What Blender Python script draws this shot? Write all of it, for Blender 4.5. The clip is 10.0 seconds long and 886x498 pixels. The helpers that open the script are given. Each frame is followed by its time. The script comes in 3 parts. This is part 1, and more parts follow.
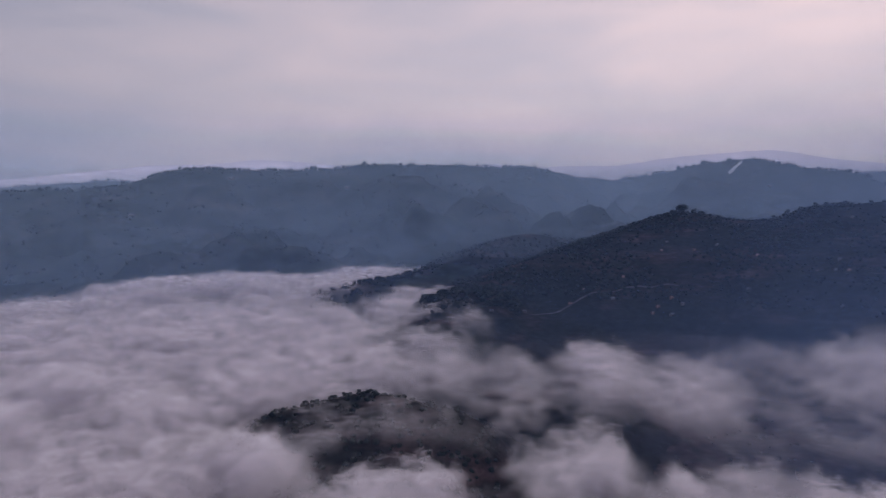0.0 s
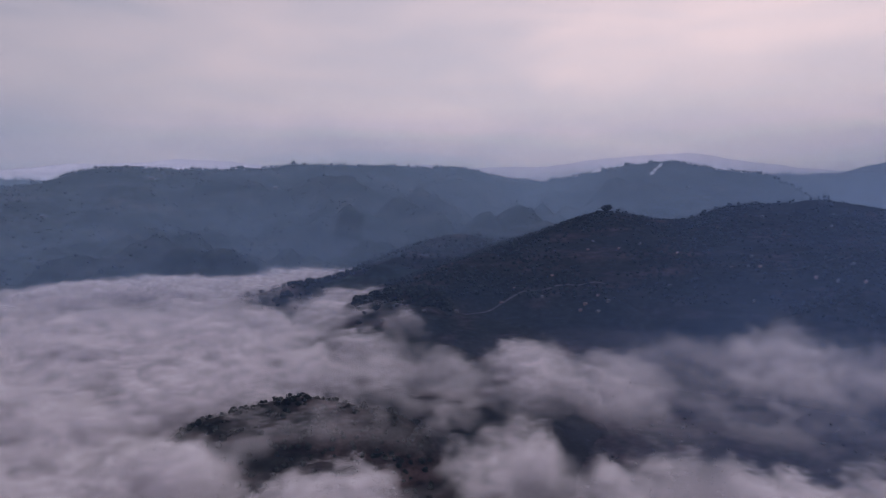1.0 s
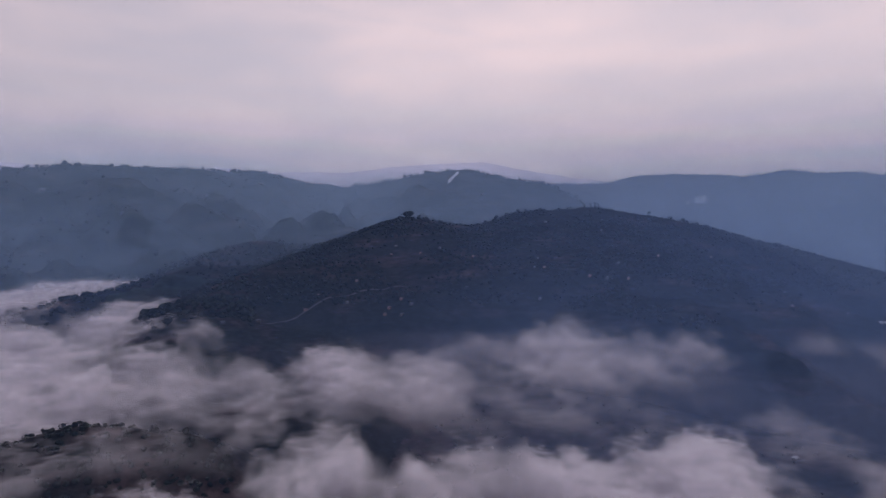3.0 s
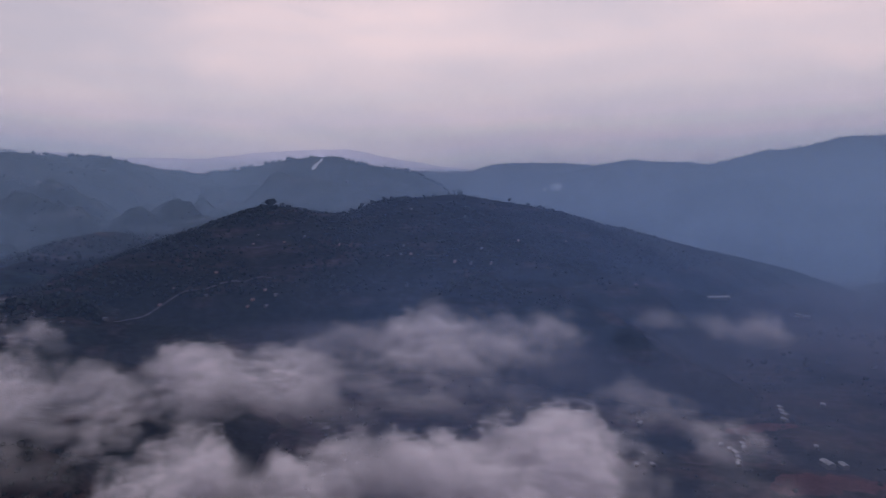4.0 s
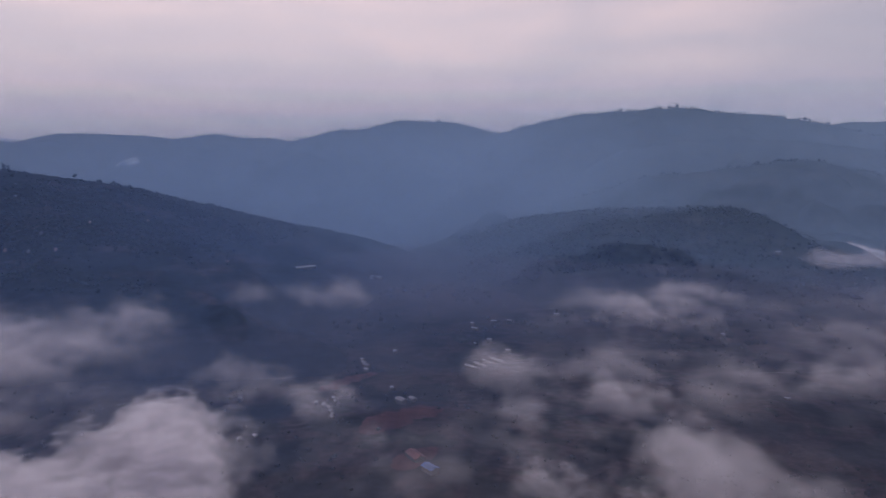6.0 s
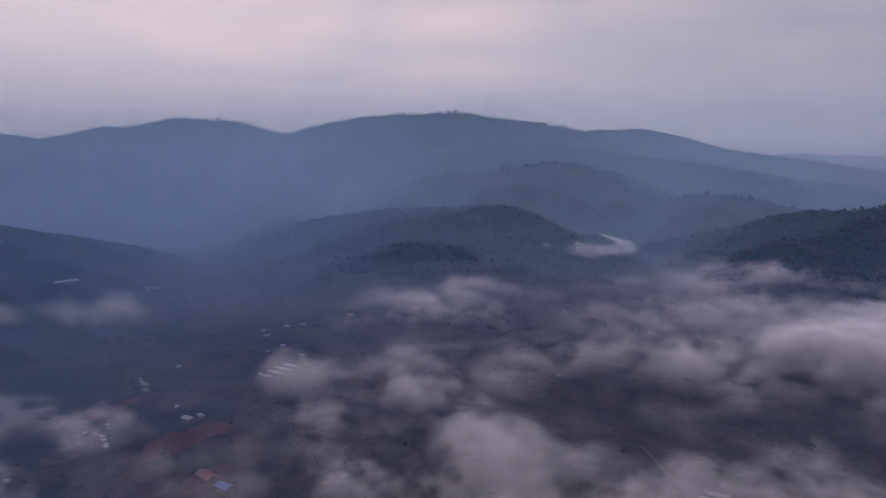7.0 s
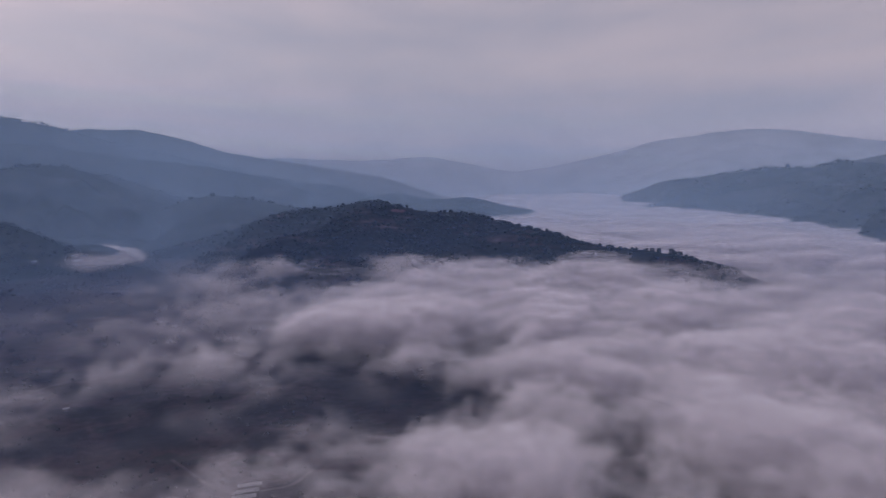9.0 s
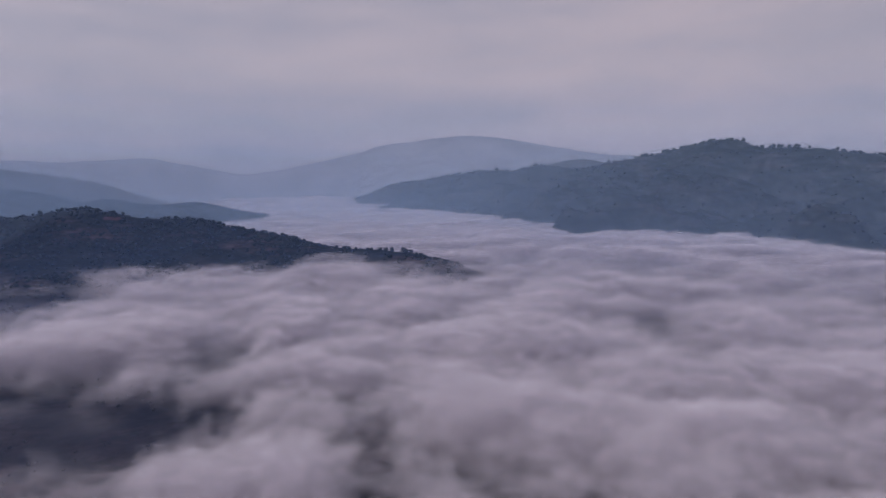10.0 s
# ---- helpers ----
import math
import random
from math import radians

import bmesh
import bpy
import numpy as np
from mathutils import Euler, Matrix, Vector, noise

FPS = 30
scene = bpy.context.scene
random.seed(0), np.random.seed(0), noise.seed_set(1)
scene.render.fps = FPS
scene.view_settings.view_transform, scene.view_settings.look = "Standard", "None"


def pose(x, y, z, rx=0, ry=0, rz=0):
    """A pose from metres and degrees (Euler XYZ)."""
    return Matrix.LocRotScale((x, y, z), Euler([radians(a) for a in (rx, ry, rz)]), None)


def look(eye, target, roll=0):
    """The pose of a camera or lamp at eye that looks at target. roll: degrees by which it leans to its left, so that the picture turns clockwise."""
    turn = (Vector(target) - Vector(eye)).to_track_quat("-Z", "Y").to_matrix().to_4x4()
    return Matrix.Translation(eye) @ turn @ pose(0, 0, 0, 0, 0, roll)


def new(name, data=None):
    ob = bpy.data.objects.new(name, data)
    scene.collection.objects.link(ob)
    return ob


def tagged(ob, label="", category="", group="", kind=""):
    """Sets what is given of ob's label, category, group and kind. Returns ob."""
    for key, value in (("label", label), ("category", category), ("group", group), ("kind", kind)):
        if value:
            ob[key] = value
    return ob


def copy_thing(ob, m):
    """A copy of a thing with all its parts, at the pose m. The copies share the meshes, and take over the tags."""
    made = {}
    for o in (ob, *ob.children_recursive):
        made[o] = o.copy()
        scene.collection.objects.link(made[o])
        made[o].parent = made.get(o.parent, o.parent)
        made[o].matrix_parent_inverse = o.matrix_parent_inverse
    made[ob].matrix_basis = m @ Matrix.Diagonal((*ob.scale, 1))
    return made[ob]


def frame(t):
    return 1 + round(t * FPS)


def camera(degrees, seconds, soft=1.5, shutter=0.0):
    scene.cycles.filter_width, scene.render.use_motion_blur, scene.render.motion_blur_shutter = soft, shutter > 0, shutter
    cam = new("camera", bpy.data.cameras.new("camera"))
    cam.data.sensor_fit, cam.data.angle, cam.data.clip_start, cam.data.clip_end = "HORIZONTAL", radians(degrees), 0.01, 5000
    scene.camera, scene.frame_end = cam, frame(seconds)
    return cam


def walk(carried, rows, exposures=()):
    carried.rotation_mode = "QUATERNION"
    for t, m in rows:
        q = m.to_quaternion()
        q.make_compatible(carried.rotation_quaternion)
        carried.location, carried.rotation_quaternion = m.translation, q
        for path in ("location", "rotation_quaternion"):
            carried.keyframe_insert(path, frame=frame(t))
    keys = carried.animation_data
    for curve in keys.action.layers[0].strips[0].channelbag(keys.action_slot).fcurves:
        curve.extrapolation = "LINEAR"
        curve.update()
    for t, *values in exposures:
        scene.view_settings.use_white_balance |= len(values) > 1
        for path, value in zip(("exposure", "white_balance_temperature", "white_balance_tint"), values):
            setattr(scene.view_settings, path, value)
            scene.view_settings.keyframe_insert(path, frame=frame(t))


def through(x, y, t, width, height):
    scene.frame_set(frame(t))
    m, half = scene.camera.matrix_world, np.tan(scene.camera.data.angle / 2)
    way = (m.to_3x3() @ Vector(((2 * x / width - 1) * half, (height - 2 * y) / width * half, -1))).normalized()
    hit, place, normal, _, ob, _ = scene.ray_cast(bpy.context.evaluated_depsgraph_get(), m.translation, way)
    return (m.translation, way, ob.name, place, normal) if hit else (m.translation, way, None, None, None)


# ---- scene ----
EYE = (0.0, 0.0, 240.0)
cam = camera(69.0, 10.0, soft=0.9, shutter=0.12)
# seconds, turn, tilt, lean in degrees; the drone hovers and turns to its right
TURN = (
    (0.0, 0.0, -4.42, 0.2), (0.5, -2.87, -4.40, 0.2), (1.0, -6.06, -4.40, 0.2), (1.5, -9.91, -4.40, 0.2),
    (2.0, -13.89, -4.39, 0.15), (2.5, -18.49, -4.40, 0.12), (4.0, -35.21, -4.99, 0.0), (4.2, -38.3, -6.55, 0.0),
    (4.5, -43.81, -7.37, -0.06), (5.0, -52.69, -7.32, -0.15), (5.5, -61.53, -7.20, -0.25), (6.0, -70.66, -7.06, -0.25),
    (7.5, -98.70, -6.74, -0.14), (8.0, -108.71, -6.64, 0.0), (8.5, -119.67, -6.62, 0.1), (9.0, -131.01, -6.60, 0.25),
    (9.5, -142.90, -6.55, 0.3), (10.0, -154.23, -6.47, 0.36),
)
walk(cam, [(t, pose(*EYE, 90 + tilt, lean, turn)) for t, turn, tilt, lean in TURN])
scene.cycles.transparent_max_bounces = 128

# ---- light: a dull lilac dusk sky, brighter towards the hidden sun, murky low in the south ----
SUN_TURN, SUN_RISE = radians(-45), radians(35)


def sky():
    world = bpy.data.worlds.new("dusk_sky")
    scene.world = world
    world.use_nodes = True
    nt = world.node_tree
    nt.nodes.clear()
    n = nt.nodes.new
    out, bg = n("ShaderNodeOutputWorld"), n("ShaderNodeBackground")
    air = n("ShaderNodeTexSky")
    air.sky_type, air.sun_disc, air.sun_elevation, air.sun_rotation = "NISHITA", False, SUN_RISE, -SUN_TURN
    where = n("ShaderNodeTexCoord")
    stretch = n("ShaderNodeMapping")
    stretch.inputs["Scale"].default_value = (1.0, 1.0, 4.5)
    cloud = n("ShaderNodeTexNoise")
    cloud.inputs["Scale"].default_value, cloud.inputs["Detail"].default_value, cloud.inputs["Roughness"].default_value = 2.8, 7, 0.55
    cloud.inputs["Distortion"].default_value = 0.3
    ramp = n("ShaderNodeValToRGB")
    ramp.color_ramp.elements[0].position, ramp.color_ramp.elements[0].color = 0.33, (0.505, 0.46, 0.54, 1)
    ramp.color_ramp.elements[1].position, ramp.color_ramp.elements[1].color = 0.68, (0.69, 0.565, 0.61, 1)
    toward = n("ShaderNodeVectorMath")
    toward.operation = "DOT_PRODUCT"
    toward.inputs[1].default_value = (math.sin(-SUN_TURN), math.cos(SUN_TURN), 0.25)
    glow = n("ShaderNodeMapRange")
    glow.inputs["From Min"].default_value, glow.inputs["From Max"].default_value = -0.9, 1.0
    glow.inputs["To Min"].default_value, glow.inputs["To Max"].default_value = 0.0, 1.0
    side = n("ShaderNodeValToRGB")
    side.color_ramp.elements[0].position, side.color_ramp.elements[0].color = 0.0, (0.70, 0.71, 0.74, 1)
    side.color_ramp.elements[1].position, side.color_ramp.elements[1].color = 1.0, (1.19, 1.16, 1.14, 1)
    mid = side.color_ramp.elements.new(0.58)
    mid.color = (0.63, 0.69, 0.76, 1)
    tint = n("ShaderNodeMix")
    tint.data_type, tint.blend_type = "RGBA", "MULTIPLY"
    tint.inputs["Factor"].default_value = 1.0
    over = n("ShaderNodeMix")
    over.data_type, over.blend_type = "RGBA", "MIX"
    over.inputs["Factor"].default_value = 0.996
    link = nt.links.new
    link(where.outputs["Generated"], stretch.inputs["Vector"])
    link(stretch.outputs["Vector"], cloud.inputs["Vector"])
    link(cloud.outputs["Fac"], ramp.inputs["Fac"])
    link(where.outputs["Generated"], toward.inputs[0])
    link(toward.outputs["Value"], glow.inputs["Value"])
    link(glow.outputs["Result"], side.inputs["Fac"])
    link(ramp.outputs["Color"], tint.inputs["A"])
    link(side.outputs["Color"], tint.inputs["B"])
    link(air.outputs["Color"], over.inputs["A"])
    link(tint.outputs["Result"], over.inputs["B"])
    apart = n("ShaderNodeSeparateXYZ")
    link(where.outputs["Generated"], apart.inputs[0])
    low = n("ShaderNodeMapRange")
    low.interpolation_type = "SMOOTHSTEP"
    low.inputs["From Min"].default_value, low.inputs["From Max"].default_value = 0.17, 0.0
    link(apart.outputs["Z"], low.inputs["Value"])
    away = n("ShaderNodeMapRange")
    away.inputs["From Min"].default_value, away.inputs["From Max"].default_value = 0.45, 0.0
    link(toward.outputs["Value"], away.inputs["Value"])
    both = n("ShaderNodeMath")
    both.operation = "MULTIPLY"
    link(low.outputs["Result"], both.inputs[0])
    link(away.outputs["Result"], both.inputs[1])
    murk = n("ShaderNodeMix")
    murk.data_type, murk.blend_type = "RGBA", "MULTIPLY"
    murk.inputs["B"].default_value = (0.76, 0.82, 0.92, 1)
    link(both.outputs[0], murk.inputs["Factor"])
    link(over.outputs["Result"], murk.inputs["A"])
    link(murk.outputs["Result"], bg.inputs["Color"])
    link(bg.outputs["Background"], out.inputs["Surface"])
    bg.inputs["Strength"].default_value = 1.0


sky()
sun = new("sun", bpy.data.lights.new("sun", "SUN"))
sun.data.energy, sun.data.angle, sun.data.color = 0.6, radians(45), (1.0, 0.90, 0.87)
sun.matrix_world = look((-math.sin(SUN_TURN) * 100, math.cos(SUN_TURN) * 100, 100 * math.tan(radians(50))), (0, 0, 0))

# ---- materials ----


def material(name):
    m = bpy.data.materials.new(name)
    m.use_nodes = True
    m.node_tree.nodes.clear()
    out = m.node_tree.nodes.new("ShaderNodeOutputMaterial")
    return m, m.node_tree, out


def noise_node(nt, scale, detail=4, rough=0.55, stretch=None, space="Object"):
    where = nt.nodes.new("ShaderNodeTexCoord")
    vector = where.outputs[space]
    if stretch:
        mp = nt.nodes.new("ShaderNodeMapping")
        mp.inputs["Scale"].default_value = stretch
        nt.links.new(vector, mp.inputs["Vector"])
        vector = mp.outputs["Vector"]
    t = nt.nodes.new("ShaderNodeTexNoise")
    t.inputs["Scale"].default_value, t.inputs["Detail"].default_value, t.inputs["Roughness"].default_value = scale, detail, rough
    nt.links.new(vector, t.inputs["Vector"])
    return t


def ramp_node(nt, source, stops):
    r = nt.nodes.new("ShaderNodeValToRGB")
    r.color_ramp.elements[0].position, r.color_ramp.elements[0].color = stops[0][0], (*stops[0][1], 1)
    r.color_ramp.elements[1].position, r.color_ramp.elements[1].color = stops[-1][0], (*stops[-1][1], 1)
    for at, colour in stops[1:-1]:
        r.color_ramp.elements.new(at).color = (*colour, 1)
    nt.links.new(source, r.inputs["Fac"])
    return r.outputs["Color"]


def mix_node(nt, a, b, factor, blend="MIX"):
    m = nt.nodes.new("ShaderNodeMix")
    m.data_type, m.blend_type = "RGBA", blend
    for value, slot in ((a, "A"), (b, "B"), (factor, "Factor")):
        if isinstance(value, (int, float)):
            m.inputs[slot].default_value = value
        elif isinstance(value, tuple):
            m.inputs[slot].default_value = (*value, 1)
        else:
            nt.links.new(value, m.inputs[slot])
    return m.outputs["Result"]


def surface(name, stops, scale, fine, rough=0.9, bump=0.0, stretch=None, metal=0.0, glow=0.0):
    """A matt surface with broad patches of colour and a fine grain."""
    m, nt, out = material(name)
    b = nt.nodes.new("ShaderNodeBsdfPrincipled")
    broad, grain = noise_node(nt, scale, 5, 0.6, stretch), noise_node(nt, fine, 4, 0.7)
    colour = ramp_node(nt, broad.outputs["Fac"], stops)
    shade = ramp_node(nt, grain.outputs["Fac"], ((0.3, (0.55, 0.55, 0.55)), (0.7, (1.35, 1.35, 1.35))))
    nt.links.new(mix_node(nt, colour, shade, 1.0, "MULTIPLY"), b.inputs["Base Color"])
    b.inputs["Roughness"].default_value, b.inputs["Metallic"].default_value = rough, metal
    b.inputs["Specular IOR Level"].default_value = 0.0 if rough >= 0.9 else 0.3
    # glow: the colour emits too, for haze light on the farthest mountains
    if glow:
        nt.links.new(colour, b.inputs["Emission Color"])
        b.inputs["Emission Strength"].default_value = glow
    if bump:
        bp = nt.nodes.new("ShaderNodeBump")
        bp.inputs["Strength"].default_value, bp.inputs["Distance"].default_value = 0.6, bump
        nt.links.new(grain.outputs["Fac"], bp.inputs["Height"])
        nt.links.new(bp.outputs["Normal"], b.inputs["Normal"])
    nt.links.new(b.outputs["BSDF"], out.inputs["Surface"])
    return m


def vapour(name, colour, scale, low, high, through=0.45, stretch=None, detail=4):
    """Mist: a see-through sheet whose thickness is the mesh's own 'mist' value, torn by noise, lit from both sides."""
    m, nt, out = material(name)
    link = nt.links.new
    thick = nt.nodes.new("ShaderNodeAttribute")
    thick.attribute_name = "mist"
    torn = noise_node(nt, scale, detail, 0.55, stretch)
    span = nt.nodes.new("ShaderNodeMapRange")
    span.inputs["From Min"].default_value, span.inputs["From Max"].default_value = 0.3, 0.7
    span.inputs["To Min"].default_value, span.inputs["To Max"].default_value = low, high
    link(torn.outputs["Fac"], span.inputs["Value"])
    times = nt.nodes.new("ShaderNodeMath")
    times.operation, times.use_clamp = "MULTIPLY", True
    link(thick.outputs["Fac"], times.inputs[0])
    link(span.outputs["Result"], times.inputs[1])
    clear, face, back = (nt.nodes.new("ShaderNodeBsdf" + k) for k in ("Transparent", "Diffuse", "Translucent"))
    face.inputs["Color"].default_value = back.inputs["Color"].default_value = (*colour, 1)
    both, all_ = nt.nodes.new("ShaderNodeMixShader"), nt.nodes.new("ShaderNodeMixShader")
    both.inputs[0].default_value = through
    link(face.outputs[0], both.inputs[1])
    link(back.outputs[0], both.inputs[2])
    link(times.outputs[0], all_.inputs[0])
    link(clear.outputs[0], all_.inputs[1])
    link(both.outputs[0], all_.inputs[2])
    link(all_.outputs[0], out.inputs["Surface"])
    return m


WOODED = surface("wooded_slope", ((0.35, (0.011, 0.015, 0.015)), (0.52, (0.016, 0.018, 0.018)), (0.62, (0.034, 0.026, 0.027)), (0.76, (0.075, 0.050, 0.049))), 0.010, 0.10, bump=2.0, stretch=(1, 1, 5))
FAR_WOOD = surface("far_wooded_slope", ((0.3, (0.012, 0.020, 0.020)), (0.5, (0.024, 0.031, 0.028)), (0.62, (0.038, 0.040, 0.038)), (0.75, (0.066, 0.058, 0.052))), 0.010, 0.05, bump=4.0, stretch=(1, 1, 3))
VALLEY = surface("valley_fields", ((0.3, (0.008, 0.011, 0.013)), (0.45, (0.018, 0.019, 0.020)), (0.56, (0.046, 0.032, 0.033)), (0.64, (0.020, 0.024, 0.021)), (0.75, (0.055, 0.050, 0.042))), 0.018, 0.12, bump=1.0)
MIST = vapour("mist", (0.44, 0.45, 0.60), 0.007, 0.2, 1.3, 0.5, None, 3)
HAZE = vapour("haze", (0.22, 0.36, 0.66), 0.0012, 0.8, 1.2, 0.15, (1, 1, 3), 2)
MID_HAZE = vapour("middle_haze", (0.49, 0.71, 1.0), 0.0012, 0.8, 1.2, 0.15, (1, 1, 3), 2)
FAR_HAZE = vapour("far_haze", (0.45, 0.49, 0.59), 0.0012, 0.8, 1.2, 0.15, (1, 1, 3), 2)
LEAVES = surface("dark_leaves", ((0.3, (0.015, 0.022, 0.023)), (0.55, (0.024, 0.030, 0.029)), (0.75, (0.038, 0.038, 0.035))), 0.06, 0.6, bump=0.3)
BARK = surface("bark", ((0.3, (0.05, 0.04, 0.035)), (0.7, (0.10, 0.08, 0.07))), 0.8, 4.0)
SCAR = surface("bare_rock", ((0.3, (0.42, 0.41, 0.41)), (0.7, (0.66, 0.64, 0.63))), 0.03, 0.2)
DIRT = surface("dirt_road", ((0.3, (0.045, 0.040, 0.040)), (0.7, (0.085, 0.074, 0.072))), 0.05, 0.5)
SOIL = surface("red_soil", ((0.3, (0.06, 0.028, 0.030)), (0.7, (0.09, 0.042, 0.042))), 0.04, 0.3)
PLASTER = surface("plaster", ((0.3, (0.085, 0.08, 0.077)), (0.7, (0.14, 0.132, 0.125))), 0.3, 3.0)
BRICKWORK = surface("mud_brick_wall", ((0.3, (0.22, 0.12, 0.09)), (0.7, (0.32, 0.19, 0.15))), 0.3, 3.0)
GREY_TIN = surface("weathered_tin_roof", ((0.3, (0.045, 0.045, 0.05)), (0.7, (0.085, 0.085, 0.092))), 0.3, 2.0, 0.6)
TIN = surface("tin_roof", ((0.3, (0.17, 0.175, 0.19)), (0.7, (0.28, 0.28, 0.30))), 0.3, 2.0, 0.45, stretch=(6, 1, 1))
RUST = surface("rusty_roof", ((0.3, (0.09, 0.055, 0.05)), (0.7, (0.16, 0.095, 0.085))), 0.3, 2.0, 0.6)
PINK = surface("red_roof", ((0.3, (0.12, 0.035, 0.042)), (0.7, (0.18, 0.052, 0.06))), 0.2, 2.0, 0.5)
BLUE = surface("blue_roof", ((0.3, (0.02, 0.08, 0.28)), (0.7, (0.03, 0.11, 0.34))), 0.2, 2.0, 0.5)
TIMBER = surface("dark_wood", ((0.3, (0.04, 0.03, 0.025)), (0.7, (0.08, 0.055, 0.045))), 0.6, 5.0)
# farthest slopes: haze light painted in as pale colour that also glows
HAZE_GLOW = surface("haze_glow_slope", ((0.3, (0.33, 0.30, 0.38)), (0.7, (0.37, 0.33, 0.41))), 0.002, 0.0007, glow=0.95)
HAZE_GLOW_SOUTH = surface("haze_glow_south_slope", ((0.3, (0.17, 0.185, 0.24)), (0.7, (0.19, 0.205, 0.26))), 0.002, 0.0007, glow=0.4)


# ---- land ----
TABLE = np.random.RandomState(7).rand(512, 512) * 2 * np.pi


def wave(x, y, seed=0):
    """Smooth gradient noise about -0.7 to 0.7."""
    x, y = np.asarray(x, float) + 37.3 * seed, np.asarray(y, float) + 91.7 * seed
    i, j = np.floor(x).astype(int), np.floor(y).astype(int)
    u, v = x - i, y - j

    def corner(a, b):
        w = TABLE[(i + a) % 512, (j + b) % 512]
        return np.cos(w) * (u - a) + np.sin(w) * (v - b)

    fu, fv = u * u * u * (u * (u * 6 - 15) + 10), v * v * v * (v * (v * 6 - 15) + 10)
    low = corner(0, 0) * (1 - fu) + corner(1, 0) * fu
    high = corner(0, 1) * (1 - fu) + corner(1, 1) * fu
    return low * (1 - fv) + high * fv


def rough(x, y, size, octaves=4, seed=0, fold=False):
    total, weight = 0.0, 1.0
    for k in range(octaves):
        w = wave(x / size * 2 ** k, y / size * 2 ** k, seed + k)
        total = total + weight * (np.sqrt(w * w + 0.008) * 2 if fold else w)
        weight *= 0.5
    return total


def step_between(a, b, x):
    t = np.clip((x - a) / (b - a), 0, 1)
    return t * t * (3 - 2 * t)


def valley(x, y):
    return 12 + 10 * rough(x, y, 500, 3, 3) + 2 * rough(x, y, 60, 2, 4)


def fast_mesh(name, points, faces):
    """A smooth mesh from arrays of points and of faces that all have the same number of corners."""
    me = bpy.data.meshes.new(name)
    count, corners = faces.shape
    me.vertices.add(len(points))
    me.vertices.foreach_set("co", np.ascontiguousarray(points, np.float32).ravel())
    me.loops.add(count * corners)
    me.loops.foreach_set("vertex_index", np.ascontiguousarray(faces, np.int32).ravel())
    me.polygons.add(count)
    me.polygons.foreach_set("loop_start", np.arange(0, count * corners, corners, dtype=np.int32))
    me.polygons.foreach_set("use_smooth", np.ones(count, bool))
    me.update(calc_edges=True)
    return me


def sheet(name, x, y, z, keep=None, mat=None, mist=None, values=None):
    """A smooth mesh over a grid of points; keep says which points belong to it."""
    rows, cols = x.shape
    index = np.arange(rows * cols).reshape(rows, cols)
    quads = np.stack([index[:-1, :-1], index[1:, :-1], index[1:, 1:], index[:-1, 1:]], -1).reshape(-1, 4)
    if keep is not None:
        quads = quads[keep.reshape(-1)[quads].any(1)]
    used, back = np.unique(quads, return_inverse=True)
    points = np.stack([x.reshape(-1), y.reshape(-1), z.reshape(-1)], -1)[used]
    me = fast_mesh(name, points, back.reshape(-1, 4))
    values = dict(values or {}, **({} if mist is None else {"mist": mist}))
    for key, value in values.items():
        me.attributes.new(key, "FLOAT", "POINT").data.foreach_set("value", value.reshape(-1)[used].astype(np.float32))
    if mat:
        me.materials.append(mat)
    me.update()
    return new(name, me)


def crest_line(points, spacing):
    p = np.array(points, float)
    run = np.r_[0, np.cumsum(np.hypot(*np.diff(p[:, :2], axis=0).T))]
    s = np.arange(0, run[-1], spacing)
    q = np.stack([np.interp(s, run, p[:, k]) for k in range(3)], -1)
    for _ in range(2):
        q[1:-1] = 0.25 * q[:-2] + 0.5 * q[1:-1] + 0.25 * q[2:]
    return q


def hill_height(points, slope, x, y, size, seed, relief, jag):
    """Height of a hill: falls from its crest line at a slope, with spurs and gullies."""
    line = crest_line(points, 12.0 if size < 200 else 25.0)
    shape, x, y = x.shape, x.ravel(), y.ravel()
    near, top = np.empty(len(x)), np.empty(len(x))
    for a in range(0, len(x), 20000):
        d2 = (x[a:a + 20000, None] - line[:, 0]) ** 2 + (y[a:a + 20000, None] - line[:, 1]) ** 2
        k = d2.argmin(1)
        near[a:a + 20000] = np.sqrt(d2[np.arange(len(k)), k])
        soft = np.exp(-(d2 - d2.min(1)[:, None]) / (2 * (18 + 0.12 * near[a:a + 20000, None]) ** 2))
        top[a:a + 20000] = (soft * line[:, 2]).sum(1) / soft.sum(1)
    floor = valley(x, y) - 12
    tall = np.maximum(top - floor, 5)
    reach = tall / slope
    d = np.sqrt(near ** 2 + 12 ** 2) - 12
    t = d / reach
    t = t * (1 + 0.45 * rough(x, y, size * 2.2, 3, seed) * np.clip(t * 3, 0, 1)) 
    fall = np.where(t < 1.3, (1 - np.clip(t, 0, 1.3)), -0.3)
    z = floor + tall * fall
    z = z - relief * tall * (1 - rough(x, y, size, 4, seed + 9, True)) * np.clip(t * 2.2, 0, 1) * np.clip(1.3 - t, 0, 1)
    z = z + jag * rough(x, y, size * 0.25, 3, seed + 17)
    if size >= 200:
        z = z + 7 * rough(x, y, 45, 2, seed + 23)
    return z.reshape(shape)


FORMS = []


